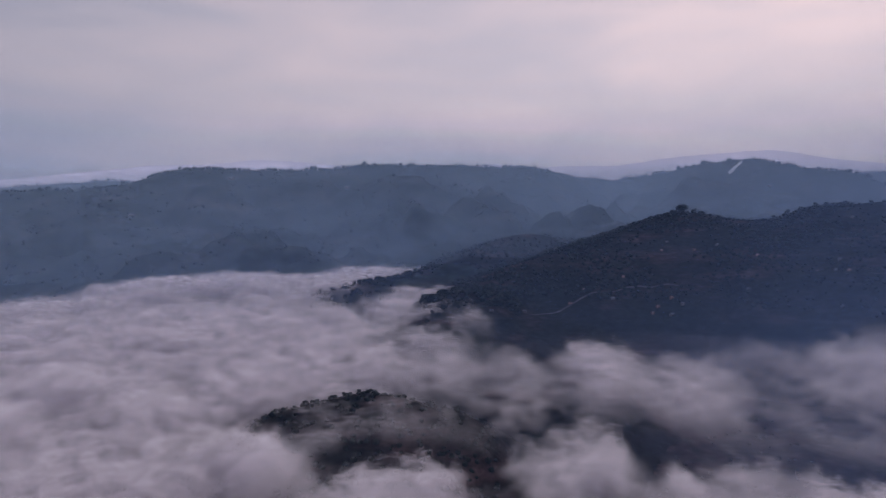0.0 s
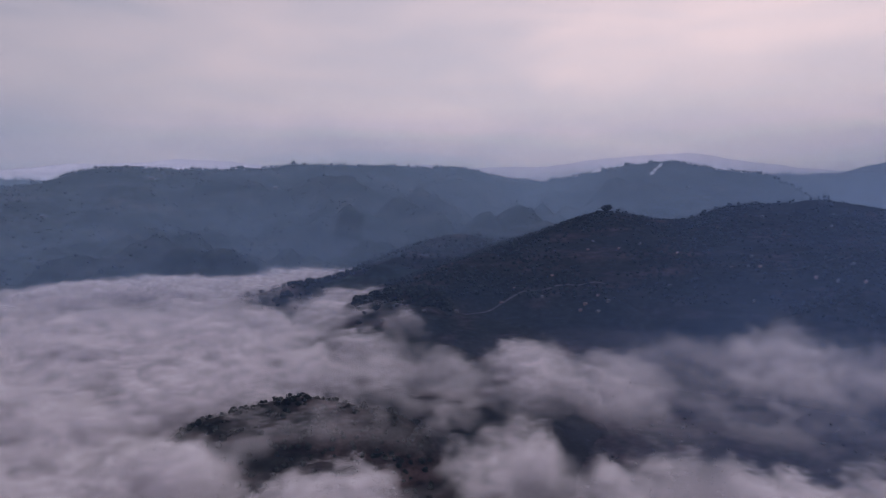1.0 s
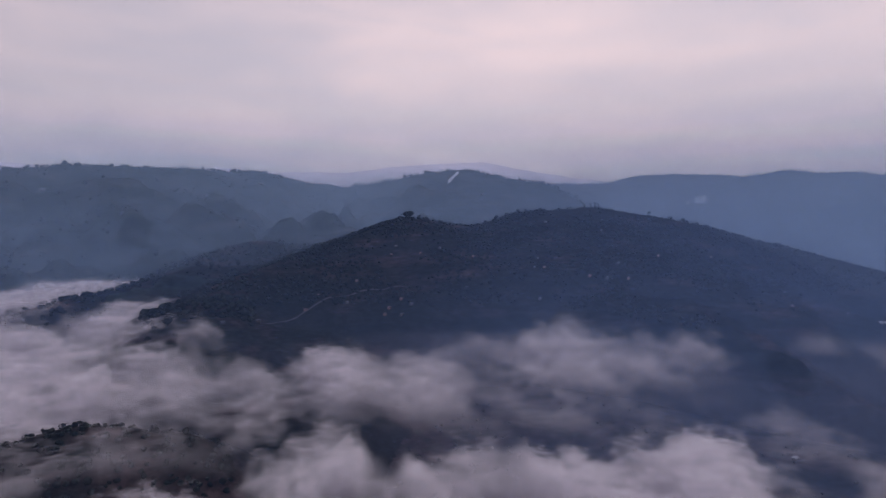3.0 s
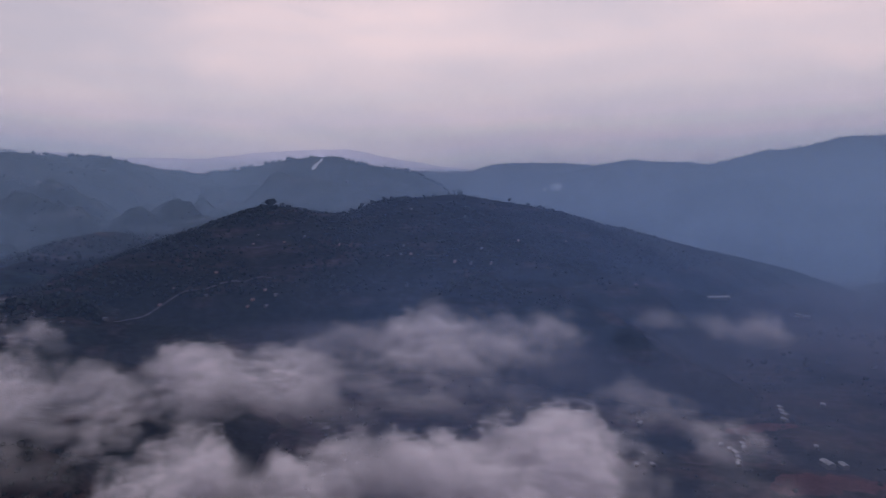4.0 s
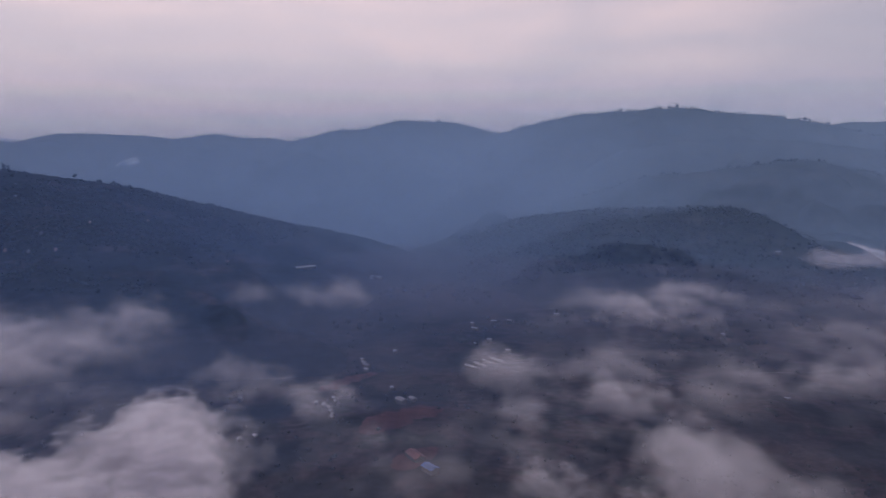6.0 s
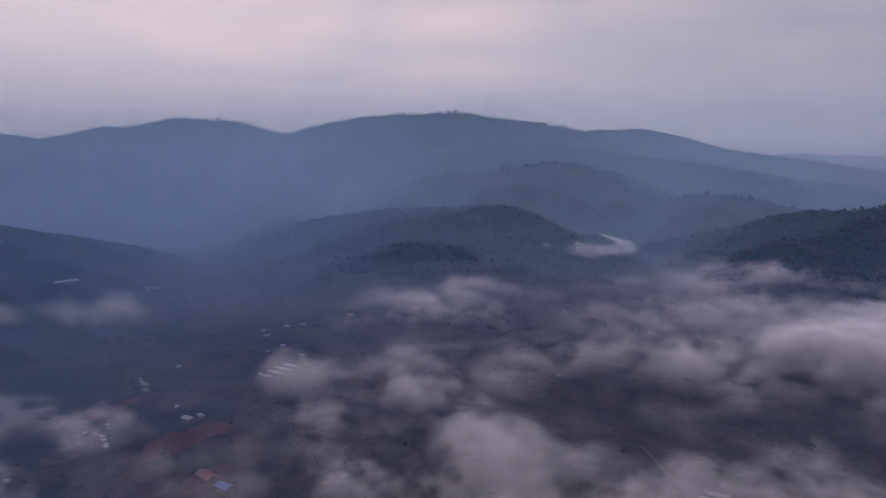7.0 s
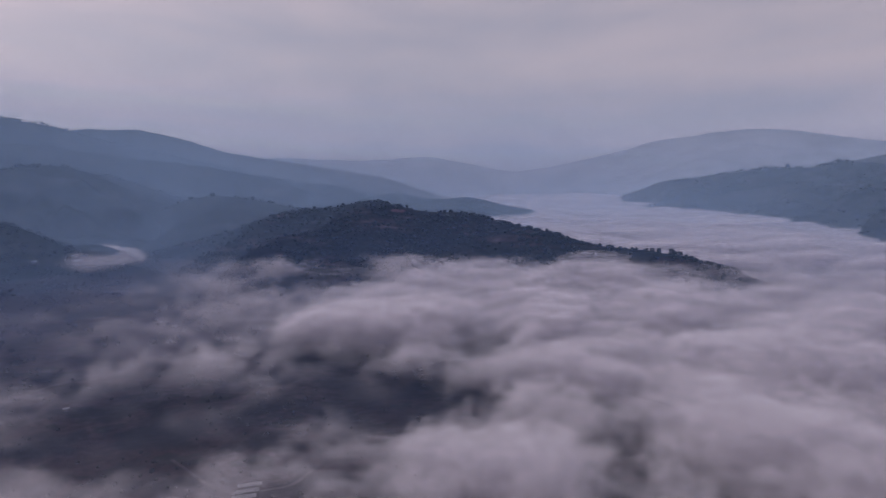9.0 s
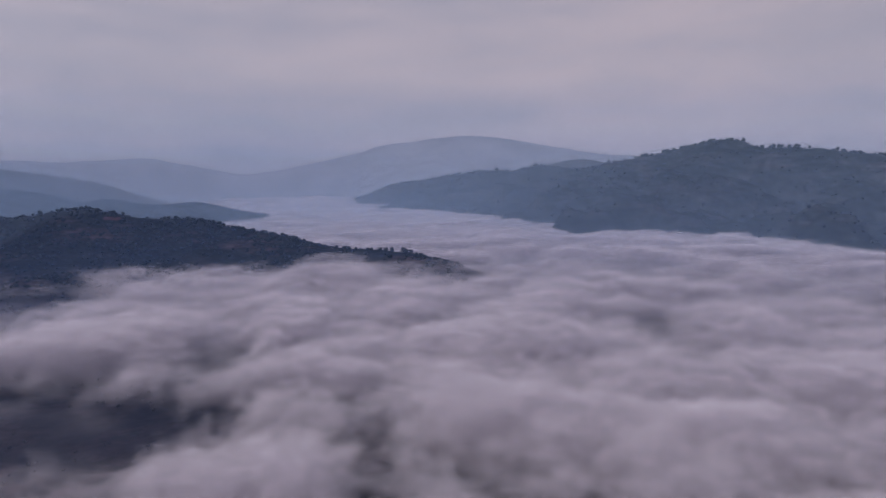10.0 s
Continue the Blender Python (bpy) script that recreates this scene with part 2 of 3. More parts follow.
def hill(name, points, slope, step, size, seed, label, category="hill", relief=0.10, jag=1.5, mat=None, shape=None):
    p = np.array(points, float)
    lead = p[-1, :2] - p[0, :2]
    lead /= np.hypot(*lead)
    side = np.array([-lead[1], lead[0]])
    along, across = p[:, :2] @ lead, p[:, :2] @ side
    room = (p[:, 2].max() + 10) / slope * 1.15
    facing = -1 if across.mean() > 0 else 1
    near_edge, crest_edge, back_edge = (across * facing).max() + room, (across * facing).min() - 40, (across * facing).min() - room
    v = np.r_[np.arange(near_edge, crest_edge, -step), np.arange(crest_edge, back_edge, -step * 4)] * facing
    u, v = np.meshgrid(np.arange(along.min() - room, along.max() + room, step * 1.2), v, indexing="ij")
    x, y = u * lead[0] + v * side[0], u * lead[1] + v * side[1]
    z = hill_height(points, slope, x, y, size, seed, relief, jag)
    if shape:
        z = shape(x, y, z)
    keep = (z > valley(x, y) - 6) & (np.hypot(x, y) < 4850) & (np.hypot(x, y) > 170)
    ob = sheet(name, x, y, z, keep, mat or FAR_WOOD)
    FORMS.append((points, slope, size, seed, relief, jag, shape))
    return tagged(ob, label, category)


def land(x, y, forms=None):
    """Height of the land: the highest of the valley floor and the hills."""
    x, y = np.atleast_1d(np.asarray(x, float)), np.atleast_1d(np.asarray(y, float))
    z = valley(x, y)
    for points, slope, size, seed, relief, jag, shape in forms or FORMS:
        p = np.array(points, float)
        room = (p[:, 2].max() + 10) / slope * 1.15
        near = (x > p[:, 0].min() - room) & (x < p[:, 0].max() + room) & (y > p[:, 1].min() - room) & (y < p[:, 1].max() + room)
        if near.any():
            a, b = x[near], y[near]
            h = hill_height(points, slope, a, b, size, seed, relief, jag)
            z[near] = np.maximum(z[near], shape(a, b, h) if shape else h)
    return z


def terraces(x, y, z):
    """Cut steps into the slope where it is farmed."""
    farmed = step_between(0.0, 0.2, rough(x, y, 280, 2, 70))
    n = np.floor(z / 4.0)
    stepped = 4.0 * (n + step_between(0.55, 1.0, z / 4.0 - n))
    return z + (stepped - z) * 0.85 * farmed


A_CREST = (
    (-1486, 1338, 223), (-1318, 1570, 254), (-1178, 1720, 263), (-1110, 1783, 268), (-980, 1890, 274), (-918, 1934, 296), (-836, 1989, 330), (-787, 2019, 340),
    (-693, 2071, 337), (-532, 2148, 335), (-355, 2215, 343), (-290, 2235, 358), (-221, 2254, 362), (-147, 2272, 359), (-68, 2288, 364), (12, 2307, 354),
    (94, 2349, 364), (201, 2398, 351), (299, 2437, 364), (424, 2480, 341), (538, 2512, 318), (667, 2541, 308), (834, 2568, 282),
)
B_CREST = (
    (534, 2749, 284), (694, 2644, 311), (779, 2581, 326), (903, 2480, 346), (950, 2437, 371), (1010, 2380, 368), (1071, 2318, 384), (1115, 2257, 370),
    (1167, 2177, 346), (1224, 2079, 330), (1259, 2014, 321), (1298, 1932, 293), (1325, 1871, 254), (1354, 1797, 201),
)
L0_CREST = (
    (-2084, 2158, 271), (-1720, 2511, 291), (-1631, 2581, 299), (-1567, 2628, 311), (-1483, 2686, 310), (-1415, 2730, 332), (-1351, 2770, 321), (-1161, 2874, 305),
)
FL_CREST = (
    (-3237, 3126, 342), (-2542, 3713, 358), (-2036, 4013, 433), (-1837, 4108, 462), (-1428, 4267, 480), (-1255, 4321, 508), (-1081, 4368, 503), (-859, 4417, 485),
    (-712, 4443, 474), (-157, 4497, 421),
)
FR_CREST = (
    (-155, 4447, 434), (295, 4440, 482), (696, 4395, 458), (1152, 4298, 459), (1515, 4184, 509), (1674, 4123, 522), (2020, 3965, 537), (2205, 3865, 492),
    (2508, 3676, 430), (2860, 3409, 380),
)
C_CREST = (
    (1700, 2944, 329), (1847, 2844, 352), (1988, 2736, 349), (2209, 2542, 349), (2325, 2425, 339), (2408, 2334, 345), (2480, 2249, 372), (2549, 2162, 385),
    (2611, 2077, 407), (2671, 1991, 388), (2755, 1858, 390), (2799, 1783, 372), (2894, 1604, 332), (2966, 1447, 275),
)
C2_CREST = (
    (2322, 3196, 343), (2459, 3091, 388), (2539, 3026, 415), (2643, 2935, 421), (2837, 2749, 417), (2926, 2653, 406), (3070, 2486, 364),
)
D_CREST = (
    (2436, 1836, 283), (2592, 1638, 360), (2653, 1550, 392), (2715, 1456, 423), (2762, 1377, 419), (2852, 1211, 472), (2897, 1118, 463), (2951, 993, 466),
    (3000, 866, 430), (3030, 778, 407), (3082, 599, 361), (3119, 438, 295),
)
E_CREST = (
    (2707, 1039, 311), (2733, 707, 390), (2730, 531, 435), (2717, 367, 465), (2696, 217, 472), (2688, 174, 467), (2671, 89, 476), (2654, -32, 478),
    (2665, -140, 460), (2671, -234, 451), (2674, -366, 440), (2670, -500, 410), (2653, -686, 359), (2632, -830, 332), (2613, -925, 308), (2558, -1139, 260),
)
E2_CREST = (
    (3573, -439, 416), (3537, -758, 467), (3483, -1032, 467), (3434, -1216, 424), (3375, -1398, 361), (3259, -1689, 314), (3148, -1914, 273), (2993, -2175, 221),
)
F1_CREST = (
    (1985, 513, 53), (1986, 372, 124), (1976, 232, 164), (1962, 120, 207), (1944, 27, 230), (1923, -64, 235), (1897, -153, 247), (1930, -326, 271),
    (1942, -399, 260), (1954, -505, 234), (1961, -618, 193), (1961, -753, 145),
)
F2_CREST = (
    (1530, 468, 83), (1539, 384, 112), (1543, 283, 131), (1540, 173, 147), (1519, -3, 157), (1492, -112, 163), (1457, -169, 153), (1427, -213, 133),
    (1411, -236, 115), (1368, -291, 86), (1342, -322, 71),
)
F3_CREST = (
    (1795, -448, 78), (1781, -501, 111), (1753, -590, 172), (1718, -687, 187), (1670, -796, 169), (1626, -883, 145), (1586, -953, 124),
)
F4_CREST = (
    (2367, -634, 227), (2346, -789, 248), (2330, -876, 238), (2277, -1086, 242), (2236, -1214, 211), (2178, -1361, 199), (2131, -1465, 165), (2090, -1547, 140),
)
IS_CREST = (
    (2097, -1362, 144), (2013, -1436, 162), (1965, -1475, 174), (1895, -1529, 153), (1823, -1579, 147), (1740, -1634, 160), (1670, -1676, 143), (1618, -1705, 125),
)
G_CREST = (
    (1504, -375, 52), (1446, -484, 88), (1387, -575, 115), (1340, -639, 148), (1289, -700, 164), (1236, -758, 168), (1184, -784, 180), (1127, -810, 184),
    (1088, -826, 173), (1043, -842, 163), (1004, -854, 164), (928, -875, 165), (879, -885, 152), (808, -897, 140), (741, -905, 137), (713, -907, 121),
    (655, -908, 119), (578, -907, 118), (529, -909, 120), (506, -910, 113), (467, -909, 110), (423, -906, 99),
)
I_CREST = (
    (1789, -2653, 117), (1679, -2646, 152), (1543, -2631, 202), (1314, -2590, 225), (1188, -2559, 244), (1006, -2502, 259), (877, -2476, 256), (747, -2443, 283),
    (577, -2386, 259), (468, -2342, 283), (310, -2320, 309), (240, -2321, 329), (166, -2320, 340), (93, -2317, 362), (48, -2314, 346), (-16, -2308, 317),
    (-80, -2301, 324), (-156, -2289, 318), (-243, -2273, 305), (-336, -2251, 294), (-582, -2173, 271),
)
I2_CREST = (
    (1265, -3477, 253), (1020, -3557, 310), (876, -3595, 337), (738, -3626, 301), (515, -3664, 259),
)
FI_CREST = (
    (3344, -3011, 201), (2911, -3432, 279), (2471, -3761, 394), (2338, -3845, 451), (2106, -3977, 486), (1802, -4124, 519), (1569, -4218, 496), (1005, -4386, 389),
    (392, -4483, 334), (-781, -4432, 319),
)
FE_CREST = (
    (4276, -1556, 319), (4054, -2066, 359), (3772, -2544, 335), (3486, -2925, 367), (3161, -3273, 272), (2863, -3536, 192),
)
N_CREST = (
    (-66, 660, 80), (-24, 760, 91), (12, 850, 98), (56, 968, 110), (114, 1016, 131), (179, 1061, 147), (237, 1094, 164), (276, 1114, 175), (319, 1134, 181), (386, 1161, 208),
    (434, 1174, 217), (489, 1169, 212), (532, 1163, 197), (587, 1153, 199), (622, 1145, 213), (668, 1134, 231), (725, 1116, 230), (771, 1101, 235),
    (805, 1087, 240), (860, 1062, 227), (925, 1027, 217), (1008, 977, 196), (1058, 942, 176), (1116, 898, 164), (1196, 828, 134), (1276, 746, 108),
    (1333, 659, 84), (1369, 595, 59), (1410, 513, 29),
)
S_CREST = (
    (-173, 1036, 92), (-140, 1094, 99), (-88, 1173, 96), (-47, 1226, 100), (7, 1287, 108), (78, 1359, 136), (144, 1415, 158), (200, 1458, 163),
    (274, 1509, 148), (365, 1558, 139), (468, 1530, 114),
)
S2_CREST = (
    (-16, 890, 102), (0, 896, 109), (28, 906, 109), (61, 915, 111), (97, 925, 113),
)
M_CREST = (
    (-124, 466, 78), (-104, 474, 86), (-82, 482, 91), (-60, 489, 92), (-40, 494, 88), (-16, 500, 78), (10, 500, 66),
)
DS_CREST = (
    (2290, 1431, 315), (2264, 1224, 253), (2225, 1038, 201), (2175, 857, 162), (2140, 695, 126), (2086, 520, 82),
)
ES_CREST = (
    (2324, 163, 305), (2334, -102, 344), (2323, -285, 338), (2308, -407, 330), (2278, -568, 306), (2236, -727, 285), (2175, -905, 261), (2103, -1071, 224),
)

turns = np.radians(np.linspace(-180, 180, 361))
ranges = np.r_[0, 60, np.geomspace(120, 4900, 150)]
R, A = np.meshgrid(ranges, turns, indexing="ij")
gx, gy = -R * np.sin(A), R * np.cos(A)
ground = sheet("ground", gx, gy, valley(gx, gy), None, VALLEY)
tagged(ground, "dark valley floor with brown fields and scrub", "ground", kind="structure")

hill("mountain_ridge", A_CREST, 0.30, 14, 260, 1, "long wooded blue mountain ridge above the fog", "mountain", relief=0.32, jag=4)
hill("mountain_ridge", B_CREST, 0.30, 14, 260, 2, "wooded mountain with a pale bare scar below its top", "mountain", relief=0.32, jag=4)
hill("mountain_ridge", L0_CREST, 0.3, 22, 300, 3, "low far wooded ridge with a knob", "mountain")
hill("mountain_ridge", C_CREST, 0.3, 20, 300, 4, "hazy blue wooded mountain ridge", "mountain", relief=0.32)
hill("mountain_ridge", C2_CREST, 0.3, 25, 300, 5, "pale hazy distant ridge", "mountain")
hill("mountain_ridge", D_CREST, 0.34, 18, 320, 6, "hazy blue double-topped wooded mountain", "mountain", relief=0.32)
hill("mountain_ridge", E_CREST, 0.46, 16, 300, 7, "broad high wooded mountain in blue haze", "mountain", relief=0.32)
hill("mountain_ridge", E2_CREST, 0.34, 24, 320, 8, "pale ridge falling away in haze", "mountain")
hill("hill", F1_CREST, 0.36, 12, 200, 9, "wooded foothill in front of the mountain", relief=0.28)
hill("hill", DS_CREST, 0.5, 14, 220, 25, "wooded spur running down from the hazy mountain", relief=0.16)
hill("hill", ES_CREST, 0.55, 14, 220, 26, "wooded shoulder below the high mountain's crest", relief=0.16)
hill("hill", F2_CREST, 0.30, 9, 150, 10, "low dark wooded hill above the valley mist")
hill("hill", F3_CREST, 0.30, 12, 150, 11, "small wooded hill behind the promontory")
hill("hill", F4_CREST, 0.3, 16, 200, 12, "grey-blue line of low wooded hills")
hill("hill", IS_CREST, 0.2, 12, 120, 13, "small wooded hilltop standing out of the fog like an island")
hill("hill", G_CREST, 0.34, 6, 110, 14, "dark wooded promontory running down into the fog", mat=WOODED)
hill("mountain_ridge", I_CREST, 0.36, 14, 240, 15, "dark blue wooded mountain with a pointed top above the fog", "mountain", relief=0.32, jag=4)
hill("mountain_ridge", I2_CREST, 0.3, 25, 260, 16, "pale ridge behind the dark mountain", "mountain")
# these four are pale from haze put into their glowing colour
hill("distant_mountains", FL_CREST, 0.3, 40, 400, 17, "very pale distant mountains in haze", "mountain", jag=6, mat=HAZE_GLOW)
hill("distant_mountains", FR_CREST, 0.3, 40, 400, 18, "very pale distant mountains in haze", "mountain", jag=6, mat=HAZE_GLOW)
hill("distant_mountains", FI_CREST, 0.3, 40, 400, 19, "faint grey-blue distant mountains in haze", "mountain", jag=6, mat=HAZE_GLOW_SOUTH)
hill("distant_mountains", FE_CREST, 0.3, 40, 400, 20, "faint grey-blue distant mountains in haze", "mountain", jag=6, mat=HAZE_GLOW_SOUTH)
hill("hill", N_CREST, 0.24, 4.5, 130, 21, "dark terraced hill with trees and scattered houses", mat=WOODED, shape=terraces)
hill("hill", S_CREST, 0.26, 8, 120, 22, "wooded spur dipping into the fog", mat=WOODED)
hill("hill", S2_CREST, 0.6, 5, 60, 23, "narrow wooded spit at the fog's edge", mat=WOODED)
hill("hill", M_CREST, 0.60, 4, 60, 24, "wooded mound breaking through the fog", mat=WOODED)

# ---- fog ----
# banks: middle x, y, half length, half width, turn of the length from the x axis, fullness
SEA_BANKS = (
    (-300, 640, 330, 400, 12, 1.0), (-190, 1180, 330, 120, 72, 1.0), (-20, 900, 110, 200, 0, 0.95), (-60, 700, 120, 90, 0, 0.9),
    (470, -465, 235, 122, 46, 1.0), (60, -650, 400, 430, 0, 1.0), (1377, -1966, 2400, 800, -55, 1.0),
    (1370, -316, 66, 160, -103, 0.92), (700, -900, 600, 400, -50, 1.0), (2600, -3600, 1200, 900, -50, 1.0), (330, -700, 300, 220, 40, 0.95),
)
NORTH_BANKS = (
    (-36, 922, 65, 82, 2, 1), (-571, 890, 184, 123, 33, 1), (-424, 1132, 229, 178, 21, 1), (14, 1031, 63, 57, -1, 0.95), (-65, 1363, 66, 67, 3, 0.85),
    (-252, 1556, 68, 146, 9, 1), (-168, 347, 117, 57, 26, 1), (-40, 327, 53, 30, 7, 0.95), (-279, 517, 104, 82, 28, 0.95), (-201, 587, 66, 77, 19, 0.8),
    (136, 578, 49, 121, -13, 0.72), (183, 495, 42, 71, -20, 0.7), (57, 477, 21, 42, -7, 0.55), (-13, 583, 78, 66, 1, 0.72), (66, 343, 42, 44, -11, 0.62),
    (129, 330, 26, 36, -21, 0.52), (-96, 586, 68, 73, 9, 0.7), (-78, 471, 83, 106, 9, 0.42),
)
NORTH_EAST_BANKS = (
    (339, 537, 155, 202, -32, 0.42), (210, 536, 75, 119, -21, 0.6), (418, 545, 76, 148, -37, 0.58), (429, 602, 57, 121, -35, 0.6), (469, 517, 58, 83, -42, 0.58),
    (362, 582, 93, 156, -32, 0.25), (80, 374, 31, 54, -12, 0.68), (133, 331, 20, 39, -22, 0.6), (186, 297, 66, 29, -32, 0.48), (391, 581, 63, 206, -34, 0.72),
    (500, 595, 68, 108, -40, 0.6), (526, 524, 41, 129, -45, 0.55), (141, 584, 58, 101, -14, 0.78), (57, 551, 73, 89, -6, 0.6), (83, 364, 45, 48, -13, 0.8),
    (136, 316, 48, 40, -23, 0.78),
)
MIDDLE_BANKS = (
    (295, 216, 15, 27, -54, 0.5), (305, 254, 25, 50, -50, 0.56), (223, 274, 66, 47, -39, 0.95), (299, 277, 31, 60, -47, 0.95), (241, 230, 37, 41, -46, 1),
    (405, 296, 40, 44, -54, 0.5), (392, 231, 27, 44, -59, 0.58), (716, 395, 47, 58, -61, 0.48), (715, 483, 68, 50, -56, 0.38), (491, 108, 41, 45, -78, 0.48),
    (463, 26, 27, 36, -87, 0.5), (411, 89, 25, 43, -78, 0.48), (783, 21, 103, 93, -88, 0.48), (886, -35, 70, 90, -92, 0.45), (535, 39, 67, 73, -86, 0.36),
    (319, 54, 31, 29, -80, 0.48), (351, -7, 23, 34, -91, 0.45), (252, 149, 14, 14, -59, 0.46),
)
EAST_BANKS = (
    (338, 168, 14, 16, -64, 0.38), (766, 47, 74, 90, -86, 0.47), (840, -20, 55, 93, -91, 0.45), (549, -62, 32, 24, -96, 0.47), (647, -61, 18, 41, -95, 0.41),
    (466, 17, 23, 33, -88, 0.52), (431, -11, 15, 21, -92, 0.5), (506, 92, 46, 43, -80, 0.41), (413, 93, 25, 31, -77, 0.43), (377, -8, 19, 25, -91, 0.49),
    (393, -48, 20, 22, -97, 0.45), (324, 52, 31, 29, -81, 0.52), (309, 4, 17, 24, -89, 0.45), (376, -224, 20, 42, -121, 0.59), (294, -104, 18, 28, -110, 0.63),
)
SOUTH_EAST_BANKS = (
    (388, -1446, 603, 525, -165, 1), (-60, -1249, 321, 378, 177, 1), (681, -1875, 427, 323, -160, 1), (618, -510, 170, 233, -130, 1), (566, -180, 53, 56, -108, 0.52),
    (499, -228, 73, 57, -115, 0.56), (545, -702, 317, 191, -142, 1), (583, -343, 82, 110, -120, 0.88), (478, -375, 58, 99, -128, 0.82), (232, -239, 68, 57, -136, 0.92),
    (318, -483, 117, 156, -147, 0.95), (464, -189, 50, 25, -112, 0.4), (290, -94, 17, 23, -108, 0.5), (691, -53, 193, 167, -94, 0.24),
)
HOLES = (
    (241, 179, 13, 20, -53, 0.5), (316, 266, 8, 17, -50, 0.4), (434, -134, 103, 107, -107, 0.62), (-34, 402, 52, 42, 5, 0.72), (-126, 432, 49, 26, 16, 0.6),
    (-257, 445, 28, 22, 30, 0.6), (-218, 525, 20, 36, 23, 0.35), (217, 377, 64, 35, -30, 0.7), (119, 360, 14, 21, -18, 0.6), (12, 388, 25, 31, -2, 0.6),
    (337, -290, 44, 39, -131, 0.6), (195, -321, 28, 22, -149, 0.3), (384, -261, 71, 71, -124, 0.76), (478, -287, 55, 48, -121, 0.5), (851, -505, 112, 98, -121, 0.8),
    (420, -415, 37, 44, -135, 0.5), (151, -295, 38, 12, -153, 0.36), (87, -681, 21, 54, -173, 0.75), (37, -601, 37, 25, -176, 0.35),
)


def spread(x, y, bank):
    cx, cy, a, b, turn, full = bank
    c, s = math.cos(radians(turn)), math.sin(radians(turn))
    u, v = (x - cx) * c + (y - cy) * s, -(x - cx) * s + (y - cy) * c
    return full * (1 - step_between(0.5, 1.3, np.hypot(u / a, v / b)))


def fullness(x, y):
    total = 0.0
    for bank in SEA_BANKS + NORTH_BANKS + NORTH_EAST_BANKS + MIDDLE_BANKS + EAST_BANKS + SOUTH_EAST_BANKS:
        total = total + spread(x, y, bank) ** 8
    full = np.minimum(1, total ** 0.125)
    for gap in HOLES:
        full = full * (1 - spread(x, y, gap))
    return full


def cloud():
    """Fog: one of many thin level slices, each let through where the billows do not reach its height."""
    m, nt, out = material("fog")
    link, n = nt.links.new, nt.nodes.new

    def sums(op, *values):
        node = n("ShaderNodeMath")
        node.operation = op
        for k, v in enumerate(values):
            if isinstance(v, (int, float)):
                node.inputs[k].default_value = v
            else:
                link(v, node.inputs[k])
        return node.outputs[0]

    def own(name):
        node = n("ShaderNodeAttribute")
        node.attribute_name = name
        return node.outputs["Fac"]

    wisp = noise_node(nt, 0.062, 4.5, 0.64, (1.0, 1.0, 1.7))
    inside = sums("MULTIPLY_ADD", sums("ADD", wisp.outputs["Fac"], -0.5), own("rough"), own("body"))
    span = n("ShaderNodeMapRange")
    span.interpolation_type = "SMOOTHSTEP"
    span.inputs["From Min"].default_value, span.inputs["From Max"].default_value = 0.0, 0.6
    link(inside, span.inputs["Value"])
    veil = sums("MULTIPLY", span.outputs["Result"], own("thick"))
    clear, face, back = (n("ShaderNodeBsdf" + k) for k in ("Transparent", "Diffuse", "Translucent"))
    face.inputs["Color"].default_value = back.inputs["Color"].default_value = (0.79, 0.77, 0.83, 1)
    both, all_ = n("ShaderNodeMixShader"), n("ShaderNodeMixShader")
    both.inputs[0].default_value = 0.12
    link(face.outputs[0], both.inputs[1])
    link(back.outputs[0], both.inputs[2])
    link(veil, all_.inputs[0])
    link(clear.outputs[0], all_.inputs[1])
    link(both.outputs[0], all_.inputs[2])
    link(all_.outputs[0], out.inputs["Surface"])
    return m


FOG = cloud()
turns = np.radians(np.linspace(47, -199, 330))
ranges = np.r_[np.geomspace(150, 1000, 110)[:-1], np.geomspace(1000, 4850, 50)]
R, A = np.meshgrid(ranges, turns, indexing="ij")
fx, fy = -R * np.sin(A), R * np.cos(A)
far = step_between(700, 1900, R)
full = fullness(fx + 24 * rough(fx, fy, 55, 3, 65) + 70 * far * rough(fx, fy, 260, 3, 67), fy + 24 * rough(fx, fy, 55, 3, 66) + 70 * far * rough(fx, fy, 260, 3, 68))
lie = 4 * rough(fx, fy, 160, 2, 40) + 11 * np.exp(-((fx - 540) ** 2 + (fy + 790) ** 2) / 210 ** 2) + 16 * far * rough(fx, fy, 210, 3, 69) + 28 * step_between(1500, 3200, R) - 8 * step_between(3300, 4800, R)
curl_x, curl_y = fx + 22 * rough(fx, fy, 75, 2, 60), fy + 22 * rough(fx, fy, 75, 2, 61)
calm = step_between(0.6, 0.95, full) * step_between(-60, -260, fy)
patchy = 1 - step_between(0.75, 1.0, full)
SLICES = 14
for k in range(SLICES):
    up = k / (SLICES - 1)
    lump = (1 - calm) * (rough(curl_x + 16 * up, curl_y - 10 * up, 78, 4, 40, True) - 0.68)
    lump = lump + 1.25 * calm * (rough(curl_x + 16 * up, curl_y - 10 * up, 165, 4, 44, True) - 0.68)
    uneven = (1.0 - 0.6 * far) * np.minimum(1, 2.2 * full)
    body = full + (0.75 + 0.35 * patchy) * uneven * lump - 1.15 * up
    thick = np.minimum(0.5, 0.04 + 0.23 * full ** 2 + 0.2 * far)
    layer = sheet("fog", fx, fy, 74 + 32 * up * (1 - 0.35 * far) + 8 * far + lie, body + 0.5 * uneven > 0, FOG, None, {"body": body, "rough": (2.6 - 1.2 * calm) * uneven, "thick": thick})
